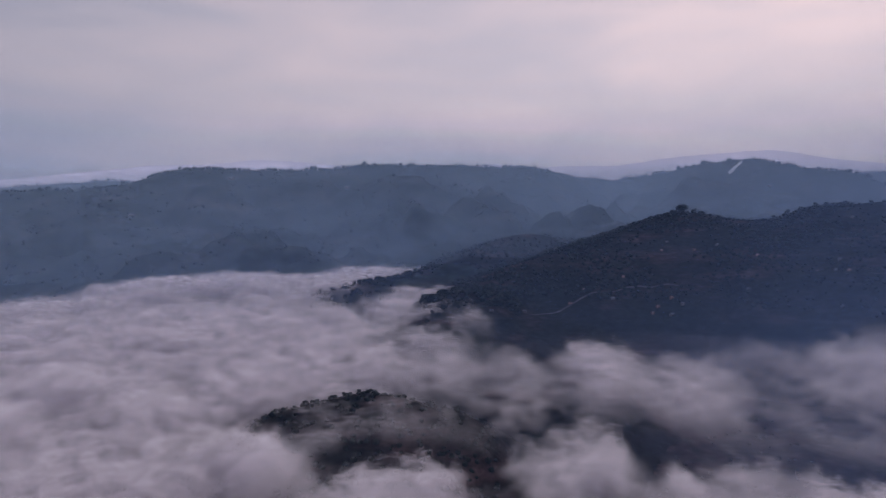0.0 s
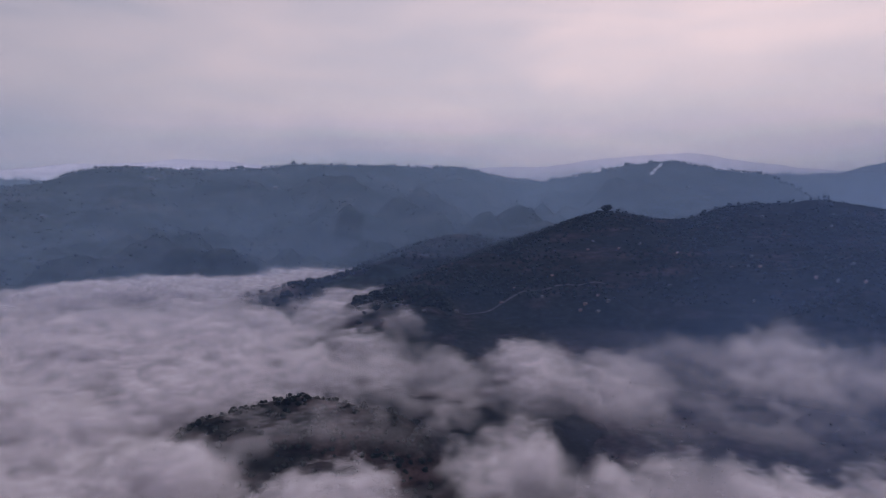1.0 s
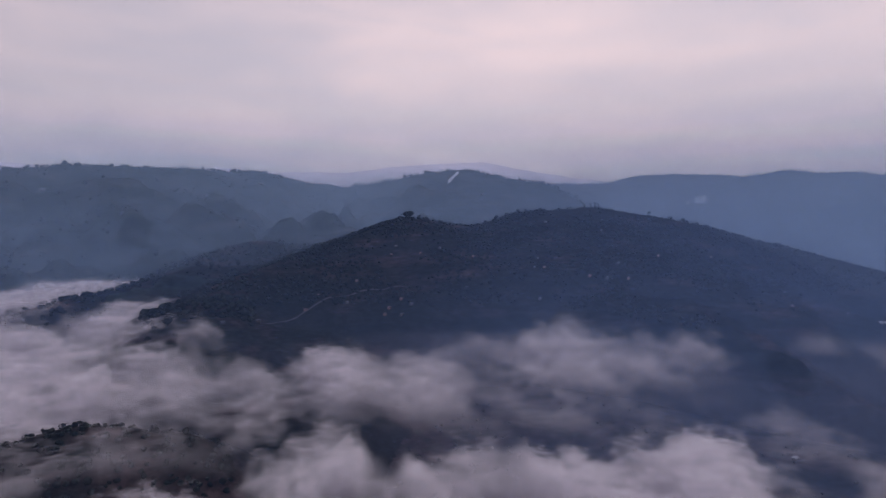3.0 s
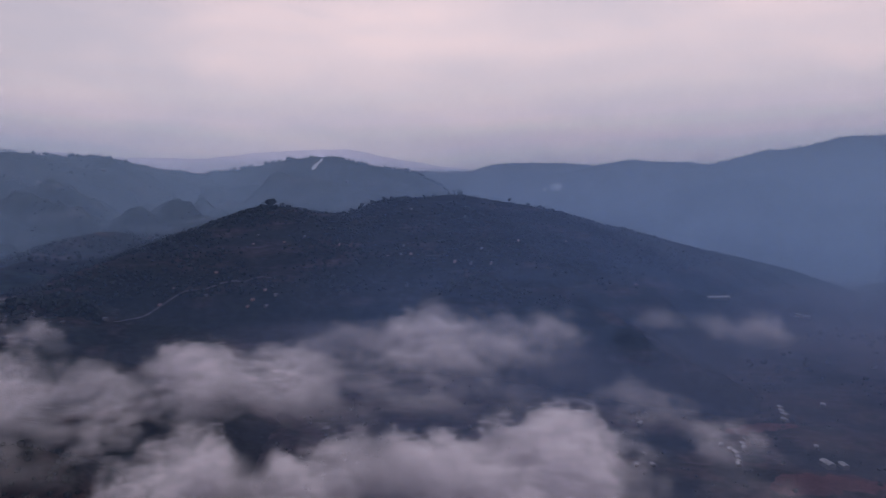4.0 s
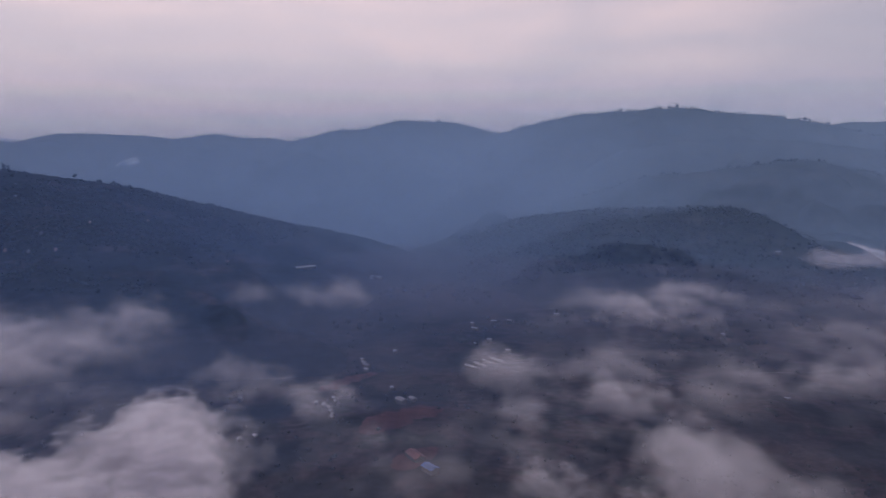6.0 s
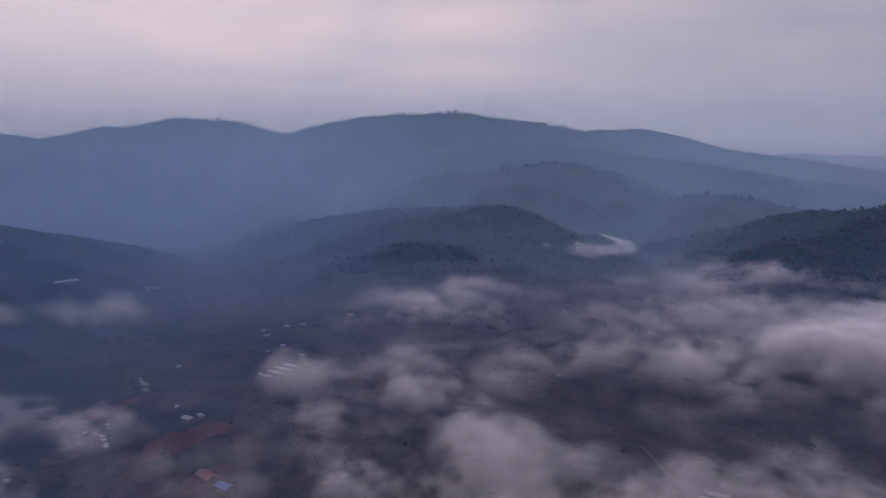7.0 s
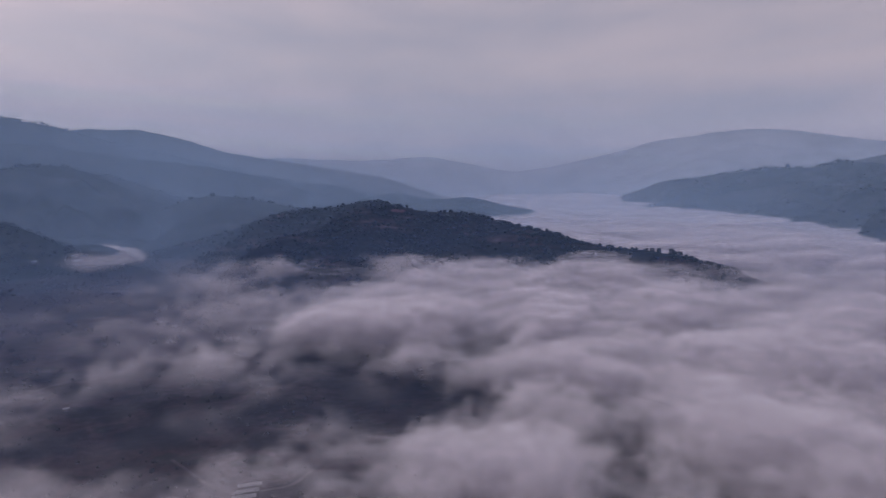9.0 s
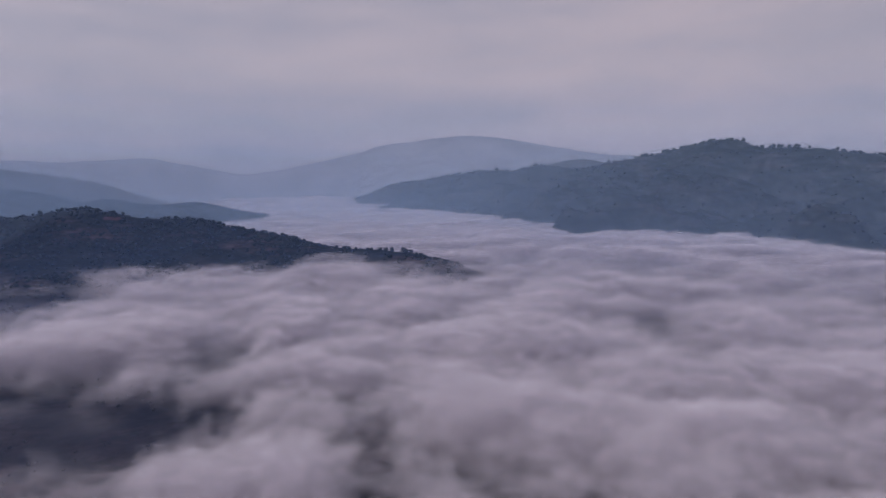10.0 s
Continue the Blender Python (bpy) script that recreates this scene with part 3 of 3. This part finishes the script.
    tagged(layer, "soft billowing grey-lilac fog filling the valley", "fog", "layers of valley fog", "stuff")

# ---- haze: thin veils of air one behind another, thicker to the east ----
turns = np.radians(np.linspace(60, -215, 110))
levels = np.array([-40, 0, 40, 80, 120, 160, 200, 250, 300, 360, 430, 520, 620])
Z, A = np.meshgrid(levels, turns, indexing="ij")
deg = np.degrees(A)
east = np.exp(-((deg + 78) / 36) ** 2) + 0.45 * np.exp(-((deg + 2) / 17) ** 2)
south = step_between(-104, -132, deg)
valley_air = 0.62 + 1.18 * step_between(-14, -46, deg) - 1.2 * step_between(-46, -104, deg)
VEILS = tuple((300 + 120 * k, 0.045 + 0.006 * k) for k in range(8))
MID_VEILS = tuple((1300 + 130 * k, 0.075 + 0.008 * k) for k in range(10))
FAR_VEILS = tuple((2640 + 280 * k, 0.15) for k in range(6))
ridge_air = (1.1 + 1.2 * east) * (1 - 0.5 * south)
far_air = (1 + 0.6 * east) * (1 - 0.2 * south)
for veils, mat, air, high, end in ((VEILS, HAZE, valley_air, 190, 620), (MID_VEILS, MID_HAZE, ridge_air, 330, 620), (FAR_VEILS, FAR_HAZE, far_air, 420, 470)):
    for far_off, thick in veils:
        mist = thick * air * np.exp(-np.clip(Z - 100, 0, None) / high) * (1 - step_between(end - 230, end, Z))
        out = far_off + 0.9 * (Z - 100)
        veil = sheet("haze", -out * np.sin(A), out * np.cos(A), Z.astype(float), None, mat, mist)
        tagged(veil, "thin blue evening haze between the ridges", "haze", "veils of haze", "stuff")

turns, ranges = np.radians(np.linspace(20, -150, 120)), np.geomspace(180, 1900, 50)
R, A = np.meshgrid(ranges, turns, indexing="ij")
mx, my = -R * np.sin(A), R * np.cos(A)
deg = np.degrees(A)
mist = (0.07 + 0.13 * step_between(450, 900, R)) * step_between(0, -30, deg) * step_between(-150, -125, deg) * step_between(180, 320, R) * (1 - step_between(1400, 1880, R))
for level in (48, 66):
    ground_mist = sheet("ground_mist", mx, my, level + 5 * rough(mx, my, 200, 2, 80), None, MIST, mist)
    tagged(ground_mist, "thin grey mist lying over the valley floor", "mist", "sheets of ground mist", "stuff")

# ---- woods ----
rng = np.random.RandomState(11)


def clump(level, seed, uneven=0.5, flat=0.85):
    """A lumpy ball of radius about 1, as points and triangles."""
    bm = bmesh.new()
    bmesh.ops.create_icosphere(bm, subdivisions=level, radius=1.0)
    r = np.random.RandomState(seed)
    p = np.array([v.co[:] for v in bm.verts])
    p *= (1 + uneven * (r.rand(len(p), 1) - 0.5))
    p[:, 2] *= flat
    f = np.array([[v.index for v in face.verts] for face in bm.faces])
    bm.free()
    return p, f


CLUMPS = {level: [clump(level, 100 * level + k) for k in range(6)] for level in (1, 2)}


def forest(name, x, y, z, size, level, label):
    points, faces, base = [], [], 0
    kind, turn = rng.randint(0, 6, len(x)), rng.rand(len(x)) * 6.28
    tall = 0.8 + 0.5 * rng.rand(len(x))
    for k, (p, f) in enumerate(CLUMPS[level]):
        who = np.where(kind == k)[0]
        if not len(who):
            continue
        c, s = np.cos(turn[who])[:, None], np.sin(turn[who])[:, None]
        r = size[who][:, None] / 2
        px = x[who][:, None] + r * (p[:, 0] * c - p[:, 1] * s)
        py = y[who][:, None] + r * (p[:, 0] * s + p[:, 1] * c)
        pz = z[who][:, None] + r * tall[who][:, None] * (p[:, 2] + 0.75)
        points.append(np.stack([px, py, pz], -1).reshape(-1, 3))
        faces.append((f[None] + base + len(p) * np.arange(len(who))[:, None, None]).reshape(-1, 3))
        base += len(p) * len(who)
    me = fast_mesh(name, np.concatenate(points), np.concatenate(faces))
    me.materials.append(LEAVES)
    return tagged(new(name, me), label, "trees", "woods", "stuff")


def form_of(points):
    return [f for f in FORMS if f[0] is points]


def wood_on(crest, count, turn_from, turn_to, near, far_off, sizes, level, label, bare=0.0, patch=140, floor=None):
    """Trees strewn over a hill between two bearings and two ranges, thick in patches."""
    a = np.radians(turn_from + (turn_to - turn_from) * rng.rand(count))
    r = np.sqrt(near ** 2 + (far_off ** 2 - near ** 2) * rng.rand(count))
    x, y = -r * np.sin(a), r * np.cos(a)
    z = land(x, y, form_of(crest)) if crest else valley(x, y)
    good = (rough(x, y, patch, 3, 90) + 0.25 * rng.randn(count) > bare) & (z < land(x, y, FORMS) + 1)
    if crest:
        good &= z > (floor or valley(x, y) + 2)
    x, y, z = x[good], y[good], z[good]
    size = sizes[0] + (sizes[1] - sizes[0]) * rng.rand(len(x)) ** 1.5
    return forest("woodland", x, y, z - 0.5, size, level, label)


def wood_along(crest, spacing, width, sizes, label):
    """Small trees standing along a far crest."""
    line = crest_line(crest, spacing)
    line = line[rough(line[:, 0], line[:, 1], 90, 2, 95) + 0.3 * rng.randn(len(line)) > -0.12]
    x = line[:, 0] + width * rng.randn(len(line))
    y = line[:, 1] + width * rng.randn(len(line))
    size = sizes[0] + (sizes[1] - sizes[0]) * rng.rand(len(x)) ** 2
    return forest("treeline", x, y, land(x, y, form_of(crest)) - 0.12 * size, size, 1, label)


wood_on(N_CREST, 30000, 3, -72, 560, 1420, (3.5, 7.5), 1, "dark scrubby trees on the terraced hill", 0.02, floor=97)
wood_on(M_CREST, 1100, 30, -5, 380, 560, (2.5, 5), 2, "dark trees on the mound in the fog", -0.3)
wood_on(S_CREST, 1800, 12, -15, 980, 1650, (6, 10), 1, "dark trees on the low spur", -0.2)
wood_on(S2_CREST, 500, 2, -7, 820, 960, (5, 9), 2, "dark trees on the narrow spit", -0.3)
wood_on(G_CREST, 9000, -102, -156, 900, 1560, (4.5, 8.5), 1, "dark trees covering the promontory", -0.15)
wood_on(None, 4500, 0, -130, 420, 900, (2, 4.5), 1, "dark trees and hedges on the valley floor", 0.12, 110)
wood_on(None, 3500, -40, -115, 900, 1900, (6, 12), 1, "dark trees on the far valley floor", 0.1, 150)
wood_on(F2_CREST, 3500, -72, -105, 1200, 1650, (5, 9), 1, "dark trees on the low hill", -0.2)
for crest, spacing in ((A_CREST, 5), (B_CREST, 5), (C_CREST, 9), (D_CREST, 8), (E_CREST, 6), (F1_CREST, 5), (F3_CREST, 6), (I_CREST, 6), (L0_CREST, 9)):
    wood_along(crest, spacing, 7, (7, 16), "line of small trees along a far crest")
wood_on(I_CREST, 6000, -146, -192, 1500, 3000, (5, 10), 1, "woods on the dark mountain", -0.1, 200)
wood_on(A_CREST, 6000, 44, -16, 1300, 2600, (5, 9), 1, "woods on the long ridge", 0.0, 200)

# ---- single trees ----


def part(name, bm, mat, parent, label=""):
    me = bpy.data.meshes.new(name)
    bm.to_mesh(me)
    bm.free()
    me.materials.append(mat)
    ob = new(name, me)
    ob.parent = parent
    return tagged(ob, label) if label else ob


def limb(bm, a, b, ra, rb):
    way = Vector(b) - Vector(a)
    m = Matrix.Translation((Vector(a) + Vector(b)) / 2) @ way.to_track_quat("Z", "Y").to_matrix().to_4x4()
    bmesh.ops.create_cone(bm, cap_ends=True, segments=7, radius1=ra, radius2=rb, depth=way.length, matrix=m)


def tree(height, spread_r, trunk_h, clumps, flat, seed, label):
    r = random.Random(seed)
    root = new("tree")
    bm = bmesh.new()
    girth = 0.03 * height + 0.012 * spread_r
    limb(bm, (0, 0, -0.6), (0.1, 0.05, trunk_h * 0.55), girth * 1.35, girth)
    limb(bm, (0.1, 0.05, trunk_h * 0.55), (0.2, -0.1, trunk_h * 1.15), girth, girth * 0.7)
    crown = bmesh.new()
    mid = trunk_h + (height - trunk_h) * 0.5
    for k in range(clumps):
        a, q, up = r.random() * 6.283, math.sqrt(r.random()), r.uniform(-1, 1)
        rim = math.sqrt(max(0.05, 1 - (up * 0.85) ** 2))
        c = Vector((math.cos(a) * q * spread_r * rim, math.sin(a) * q * spread_r * rim, mid + up * (height - trunk_h) * 0.42 * (1 - flat * q)))
        size = r.uniform(0.16, 0.30) * spread_r
        made = bmesh.ops.create_icosphere(crown, subdivisions=2 if size > 0.24 * spread_r else 1, radius=size, matrix=Matrix.Translation(c))
        for v in made["verts"]:
            v.co = c + (v.co - c) * r.uniform(0.65, 1.3)
        if k % 4 == 0:
            limb(bm, (0.2, -0.1, trunk_h * r.uniform(0.7, 1.1)), c, girth * 0.45, girth * 0.12)
    for k in range(clumps * 9):
        a, q, up = r.random() * 6.283, r.uniform(0.75, 1.15), r.uniform(-0.9, 1)
        rim = math.sqrt(max(0.05, 1 - (up * 0.85) ** 2))
        c = Vector((math.cos(a) * q * spread_r * rim, math.sin(a) * q * spread_r * rim, mid + up * (height - trunk_h) * 0.46 * (1 - flat * q * 0.7)))
        turn = Euler((r.random() * 6, r.random() * 6, r.random() * 6)).to_matrix()
        s = r.uniform(0.03, 0.07) * spread_r
        crown.faces.new([crown.verts.new(c + turn @ Vector(p) * s) for p in ((-1, -0.5, 0), (1, -0.5, 0.2), (0.9, 0.6, 0), (-0.8, 0.7, 0.3))])
    part("trunk", bm, BARK, root)
    part("crown", crown, LEAVES, root)
    return tagged(root, label, "tree")


def on_land(x, y, sink=0.4):
    return float(land(x, y)[0]) - sink


def stand(thing, spots, group):
    """Put a thing at the first spot and copies of it at the others: x, y, turn, scale."""
    tagged(thing, group=group)
    for k, (x, y, turn, scale) in enumerate(spots):
        m = pose(x, y, on_land(x, y), 0, 0, turn) @ Matrix.Scale(scale, 4)
        if k:
            made = copy_thing(thing, pose(x, y, on_land(x, y), 0, 0, turn))
            made.scale = (scale,) * 3
        else:
            thing.matrix_basis = m


banyan = tree(15, 11, 4.0, 42, 0.45, 3, "broad dark spreading tree alone on the hilltop")
stand(banyan, ((432, 1168, 0, 1.0),), "trees on the hill's crest")
round_tree = tree(10, 4.2, 2.6, 24, 0.1, 5, "dark round-crowned tree on the hill's crest")
stand(round_tree, ((455, 1170, 40, 0.9), (470, 1169, 100, 0.55), (590, 1152, 10, 0.8), (612, 1147, 70, 1.1), (632, 1142, 160, 1.0), (655, 1137, 220, 0.9),
                   (700, 1124, 20, 0.8), (760, 1104, 50, 0.7), (905, 1038, 80, 1.0), (962, 1005, 140, 0.9), (330, 1138, 10, 0.7), (372, 1156, 30, 0.7)), "trees on the hill's crest")
tall_tree = tree(14, 3.2, 3.5, 22, 0.0, 9, "tall dark tree on the knob of the hill")
stand(tall_tree, ((806, 1086, 0, 1.0), (812, 1083, 90, 0.8), (798, 1090, 140, 0.75)), "trees on the hill's crest")
shore_tree = tree(11, 5.0, 3.0, 26, 0.2, 13, "dark leafy tree at the edge of the fog")
stand(shore_tree, ((0, 816, 0, 1.0), (10, 880, 30, 0.8), (0, 893, 70, 0.8), (16, 903, 120, 0.9), (30, 906, 10, 0.7), (46, 912, 60, 0.75), (60, 868, 20, 0.9),
                   (40, 858, 90, 0.8), (75, 872, 150, 0.7), (20, 835, 200, 0.7), (-14, 806, 240, 0.6), (-20, 760, 10, 0.7), (8, 780, 70, 0.6)), "trees at the fog's edge")
spit_tree = tree(11, 4.6, 3.2, 24, 0.15, 17, "dark tree on the last point of the promontory")
stand(spit_tree, tuple((x, y, 47 * k, 0.75 + 0.35 * ((k * 37) % 10) / 10) for k, (x, y) in enumerate(
    ((790, -995), (765, -985), (745, -1000), (720, -985), (700, -1000), (668, -975), (640, -965), (612, -962), (585, -955), (562, -938), (545, -930), (520, -925), (500, -915), (478, -908)))), "trees on the promontory")
mound_tree = tree(9, 4.0, 2.4, 22, 0.15, 21, "dark tree showing above the fog on the mound")
stand(mound_tree, ((-120, 467, 0, 0.6), (-112, 470, 40, 0.5), (-104, 473, 80, 0.65), (-96, 476, 120, 0.5), (-86, 480, 10, 0.55), (-76, 484, 200, 0.5), (-66, 487, 30, 0.6), (-56, 490, 90, 0.55)), "trees on the mound")
far_tree = tree(14, 6.5, 4.0, 20, 0.2, 23, "tree standing out on a far ridge")
stand(far_tree, ((-1000, 1735, 0, 1.2), (-985, 1742, 40, 0.7), (-740, 1990, 10, 1.0), (1063, -806, 20, 0.9), (1085, -780, 80, 0.8)), "trees on far ridges")

# ---- houses ----


def box(bm, x0, y0, z0, x1, y1, z1):
    bmesh.ops.create_cube(bm, size=1.0, matrix=Matrix.Translation(((x0 + x1) / 2, (y0 + y1) / 2, (z0 + z1) / 2)) @ Matrix.Diagonal((x1 - x0, y1 - y0, z1 - z0, 1)))
    return bm


def gable(bm, length, width, low, rise, over=0.5, thick=0.18):
    a, b = length / 2 + over, width / 2 + over
    drop = rise * over / (width / 2)
    for side in (-1, 1):
        ring = [Vector((-a, 0, low + rise)), Vector((a, 0, low + rise)), Vector((a, side * b, low - drop)), Vector((-a, side * b, low - drop))]
        bot = [bm.verts.new(v) for v in ring]
        upper = [bm.verts.new(v + Vector((0, 0, thick))) for v in ring]
        bm.faces.new(upper), bm.faces.new(bot[::-1])
        for k in range(4):
            bm.faces.new((bot[k], bot[(k + 1) % 4], upper[(k + 1) % 4], upper[k]))
    return bm


def house(length, width, high, rise, walls, roof, label, rows=1):
    root = new("house")
    bm = box(bmesh.new(), -length / 2, -width / 2, -1.5, length / 2, width / 2, high)
    ends = [[bm.verts.new((s * length / 2, -width / 2, high)), bm.verts.new((s * length / 2, width / 2, high)), bm.verts.new((s * length / 2, 0, high + rise))] for s in (-1, 1)]
    bm.faces.new(ends[0][::-1]), bm.faces.new(ends[1])
    part("wall", bm, walls, root)
    part("roof", gable(bmesh.new(), length, width, high, rise), roof, root)
    part("door", box(bmesh.new(), -0.5, -width / 2 - 0.06, -0.3, 0.5, -width / 2 - 0.003, 1.9), TIMBER, root)
    for row in range(rows):
        for x in (-length * 0.32, length * 0.32):
            part("window", box(bmesh.new(), x - 0.5, -width / 2 - 0.05, 0.9 + 2.6 * row, x + 0.5, -width / 2 - 0.003, 2.1 + 2.6 * row), TIMBER, root)
    return tagged(root, label, "house")


white_house = house(9, 6, 5.2, 1.8, PLASTER, GREY_TIN, "plastered two-storey house with a weathered tin roof on the terraces", 2)
stand(white_house, ((309, 863, 25, 0.61), (327, 873, 10, 0.55), (110, 866, -10, 0.61), (64, 850, 15, 0.55), (430, 1009, 40, 0.49), (368, 1058, 20, 0.49), (534, 871, 35, 0.55),
                    (595, 769, 40, 0.61), (640, 800, 30, 0.55), (660, 1040, 30, 0.49), (720, 950, 35, 0.49), (560, 905, 20, 0.49), (500, 800, 30, 0.55), (880, 700, 45, 0.55),
                    (600, 1075, 20, 0.42), (760, 1000, 30, 0.42), (420, 880, 20, 0.55), (240, 905, 10, 0.49)), "houses on the terraced hill")
mud_house = house(8, 5, 4.2, 2.2, BRICKWORK, RUST, "small mud-brick house with a rusty roof on the terraces", 1)
stand(mud_house, ((296, 880, 15, 0.61), (285, 868, 30, 0.55), (318, 890, 20, 0.55), (180, 905, 5, 0.61), (205, 930, 15, 0.55), (270, 960, 20, 0.55), (470, 960, 30, 0.55),
                  (610, 740, 40, 0.61), (580, 790, 30, 0.61), (700, 780, 35, 0.55), (545, 860, 25, 0.55), (520, 890, 10, 0.49), (820, 640, 50, 0.61), (850, 820, 45, 0.55),
                  (395, 1010, 20, 0.49), (350, 1030, 10, 0.49), (940, 640, 50, 0.55)), "houses on the terraced hill")
valley_house = house(13, 8, 5.8, 1.6, PLASTER, TIN, "white house with a pale tin roof on the valley floor", 2)
stand(valley_house, ((553, 236, 60, 0.83), (563, 228, 50, 0.65), (526, 305, 40, 0.50), (522, 297, 60, 0.50), (530, 316, 30, 0.43), (851, 250, 70, 0.72), (880, 262, 40, 0.58),
                     (715, 313, 30, 0.58), (654, 322, 65, 0.65), (664, 330, 60, 0.58), (640, 315, 65, 0.58), (676, 338, 60, 0.50), (520, 397, 20, 0.50), (900, 235, 80, 0.65), (915, 215, 80, 0.65),
                     (1109, 531, 60, 0.86), (1120, 520, 60, 0.58), (590, 262, 30, 0.43), (498, 281, 50, 0.42), (506, 285, 55, 0.38), (514, 291, 50, 0.42), (541, 301, 45, 0.40), (548, 306, 60, 0.44), (800, 215, 75, 0.58), (780, 228, 60, 0.43), (760, 180, 80, 0.50),
                     (1000, 160, 80, 0.65), (1050, 60, 80, 0.58), (960, -80, 90, 0.50), (700, -120, 80, 0.43), (1330, -195, 90, 0.72), (430, 330, 40, 0.43), (440, 322, 60, 0.40)), "houses on the valley floor")
far_house = house(14, 9, 5, 2, PLASTER, GREY_TIN, "pale house far up a wooded mountainside", 1)
stand(far_house, ((877, 2160, 20, 1.2), (-640, 1960, 0, 1.0), (-300, 2030, 10, 1.0), (-120, 2080, 0, 1.0), (120, 2100, 0, 0.9), (-820, 1700, 0, 0.9), (300, 2250, 0, 1.0),
                  (1015, 2010, 30, 0.9), (1300, 2480, 30, 1.1)), "houses on the far ridges")
red_hall = house(22, 12, 6, 2.5, PLASTER, PINK, "long hall with a red roof among the valley fields", 1)
stand(red_hall, ((440, 176, 50, 0.75),), "halls on the valley floor")
blue_hall = house(16, 10, 6, 2.2, PLASTER, BLUE, "hall with a bright blue roof on the valley floor", 1)
stand(blue_hall, ((422, 157, 60, 0.75),), "halls on the valley floor")
low_hall = house(40, 12, 5, 2.0, PLASTER, TIN, "long low white building below the hill", 1)
stand(low_hall, ((948, 581, 150, 0.9), (1112, 527, 150, 0.7)), "halls on the valley floor")


def shed(length, width, label):
    root = new("shed")
    part("wall", box(bmesh.new(), -length / 2, -width / 2, -1.0, length / 2, width / 2, 2.6), PLASTER, root)
    part("roof", gable(bmesh.new(), length, width, 2.6, 1.4), TIN, root)
    part("door", box(bmesh.new(), length / 2 + 0.003, -0.9, 0.0, length / 2 + 0.06, 0.9, 2.1), TIMBER, root)
    return tagged(root, label, "shed")


long_shed = shed(24, 6, "long farm shed with a bright tin roof in a row")
stand(long_shed, tuple((690 + 11 * k, 206 - 7 * k, 60, 0.8) for k in range(4)), "row of farm sheds")
near_shed = shed(18, 5, "long pale-roofed shed beside the lane")
stand(near_shed, tuple((414 + 8 * k, -172 - 6 * k, 66, 0.9) for k in range(4)), "row of sheds by the lane")

# ---- roads, fields and bare ground, laid over the land ----


def strip(name, spots, width, lift, mat, label, category, kind="", ragged=0.0, seed=0):
    line = crest_line([(*p, 0) for p in spots], 4.0)[:, :2]
    way = np.gradient(line, axis=0)
    way /= np.hypot(*way.T)[:, None]
    side = np.stack([-way[:, 1], way[:, 0]], -1)
    s = np.linspace(0, 1, len(line))
    wide = width * (1 + ragged * 2.2 * rough(s * 9, s * 0 + seed, 1.0, 3, seed)) * (np.minimum(1, 6 * np.minimum(s, 1 - s) + 0.15) if ragged else 1)
    across = np.linspace(-0.5, 0.5, 5)
    x = line[:, 0, None] + side[:, 0, None] * across * wide[:, None]
    y = line[:, 1, None] + side[:, 1, None] * across * wide[:, None]
    z = land(x.ravel(), y.ravel()).reshape(x.shape) + lift
    return tagged(sheet(name, x, y, z, None, mat), label, category, kind=kind)


strip("road", ((120, 868), (150, 885), (185, 905), (216, 921), (245, 926), (272, 935), (300, 925)), 3, 1.2, DIRT, "pale dirt road across the terraced hill", "road", "structure")
strip("road", ((300, 925), (330, 930), (352, 922)), 3, 1.2, DIRT, "short dirt lane between hill houses", "road", "structure")
strip("road", ((560, 840), (610, 815), (660, 820), (720, 800)), 2.5, 1.2, DIRT, "dirt track across the hill", "road", "structure")
strip("road", ((770, -95), (800, -125), (812, -150), (830, -185)), 4.5, 0.8, DIRT, "pale straight lane on the valley floor", "road", "structure")
strip("road", ((520, -160), (470, -165), (440, -172), (425, -190), (420, -215), (440, -250)), 3, 0.6, DIRT, "curving lane past the sheds", "road", "structure")
strip("landslide_scar", ((1048, 2276), (1030, 2262), (1010, 2240), (990, 2215), (962, 2188)), 13, 6.0, SCAR, "pale bare landslide scar on the mountainside", "landslide", "structure", 0.5, 3)
strip("landslide_scar", ((2112, 2196), (2150, 2160), (2182, 2124)), 52, 9.0, SCAR, "pale bare rock patch on the hazy ridge", "landslide", "structure", 0.7, 5)
strip("landslide_scar", ((1050, -812), (1063, -800), (1072, -786)), 16, 3.0, SOIL, "reddish bare patch near the promontory's top", "landslide", "structure", 0.5, 7)
strip("field", ((470, 235), (500, 232), (530, 215), (555, 190)), 34, 0.9, SOIL, "reddish ploughed field on the valley floor", "field", "structure", 0.35, 9)
strip("field", ((415, 180), (440, 178), (468, 165)), 24, 0.9, SOIL, "reddish field beside the halls", "field", "structure", 0.35, 11)
strip("field", ((560, 330), (600, 322), (640, 300)), 20, 0.9, SOIL, "brown field among the valley houses", "field", "structure", 0.35, 13)
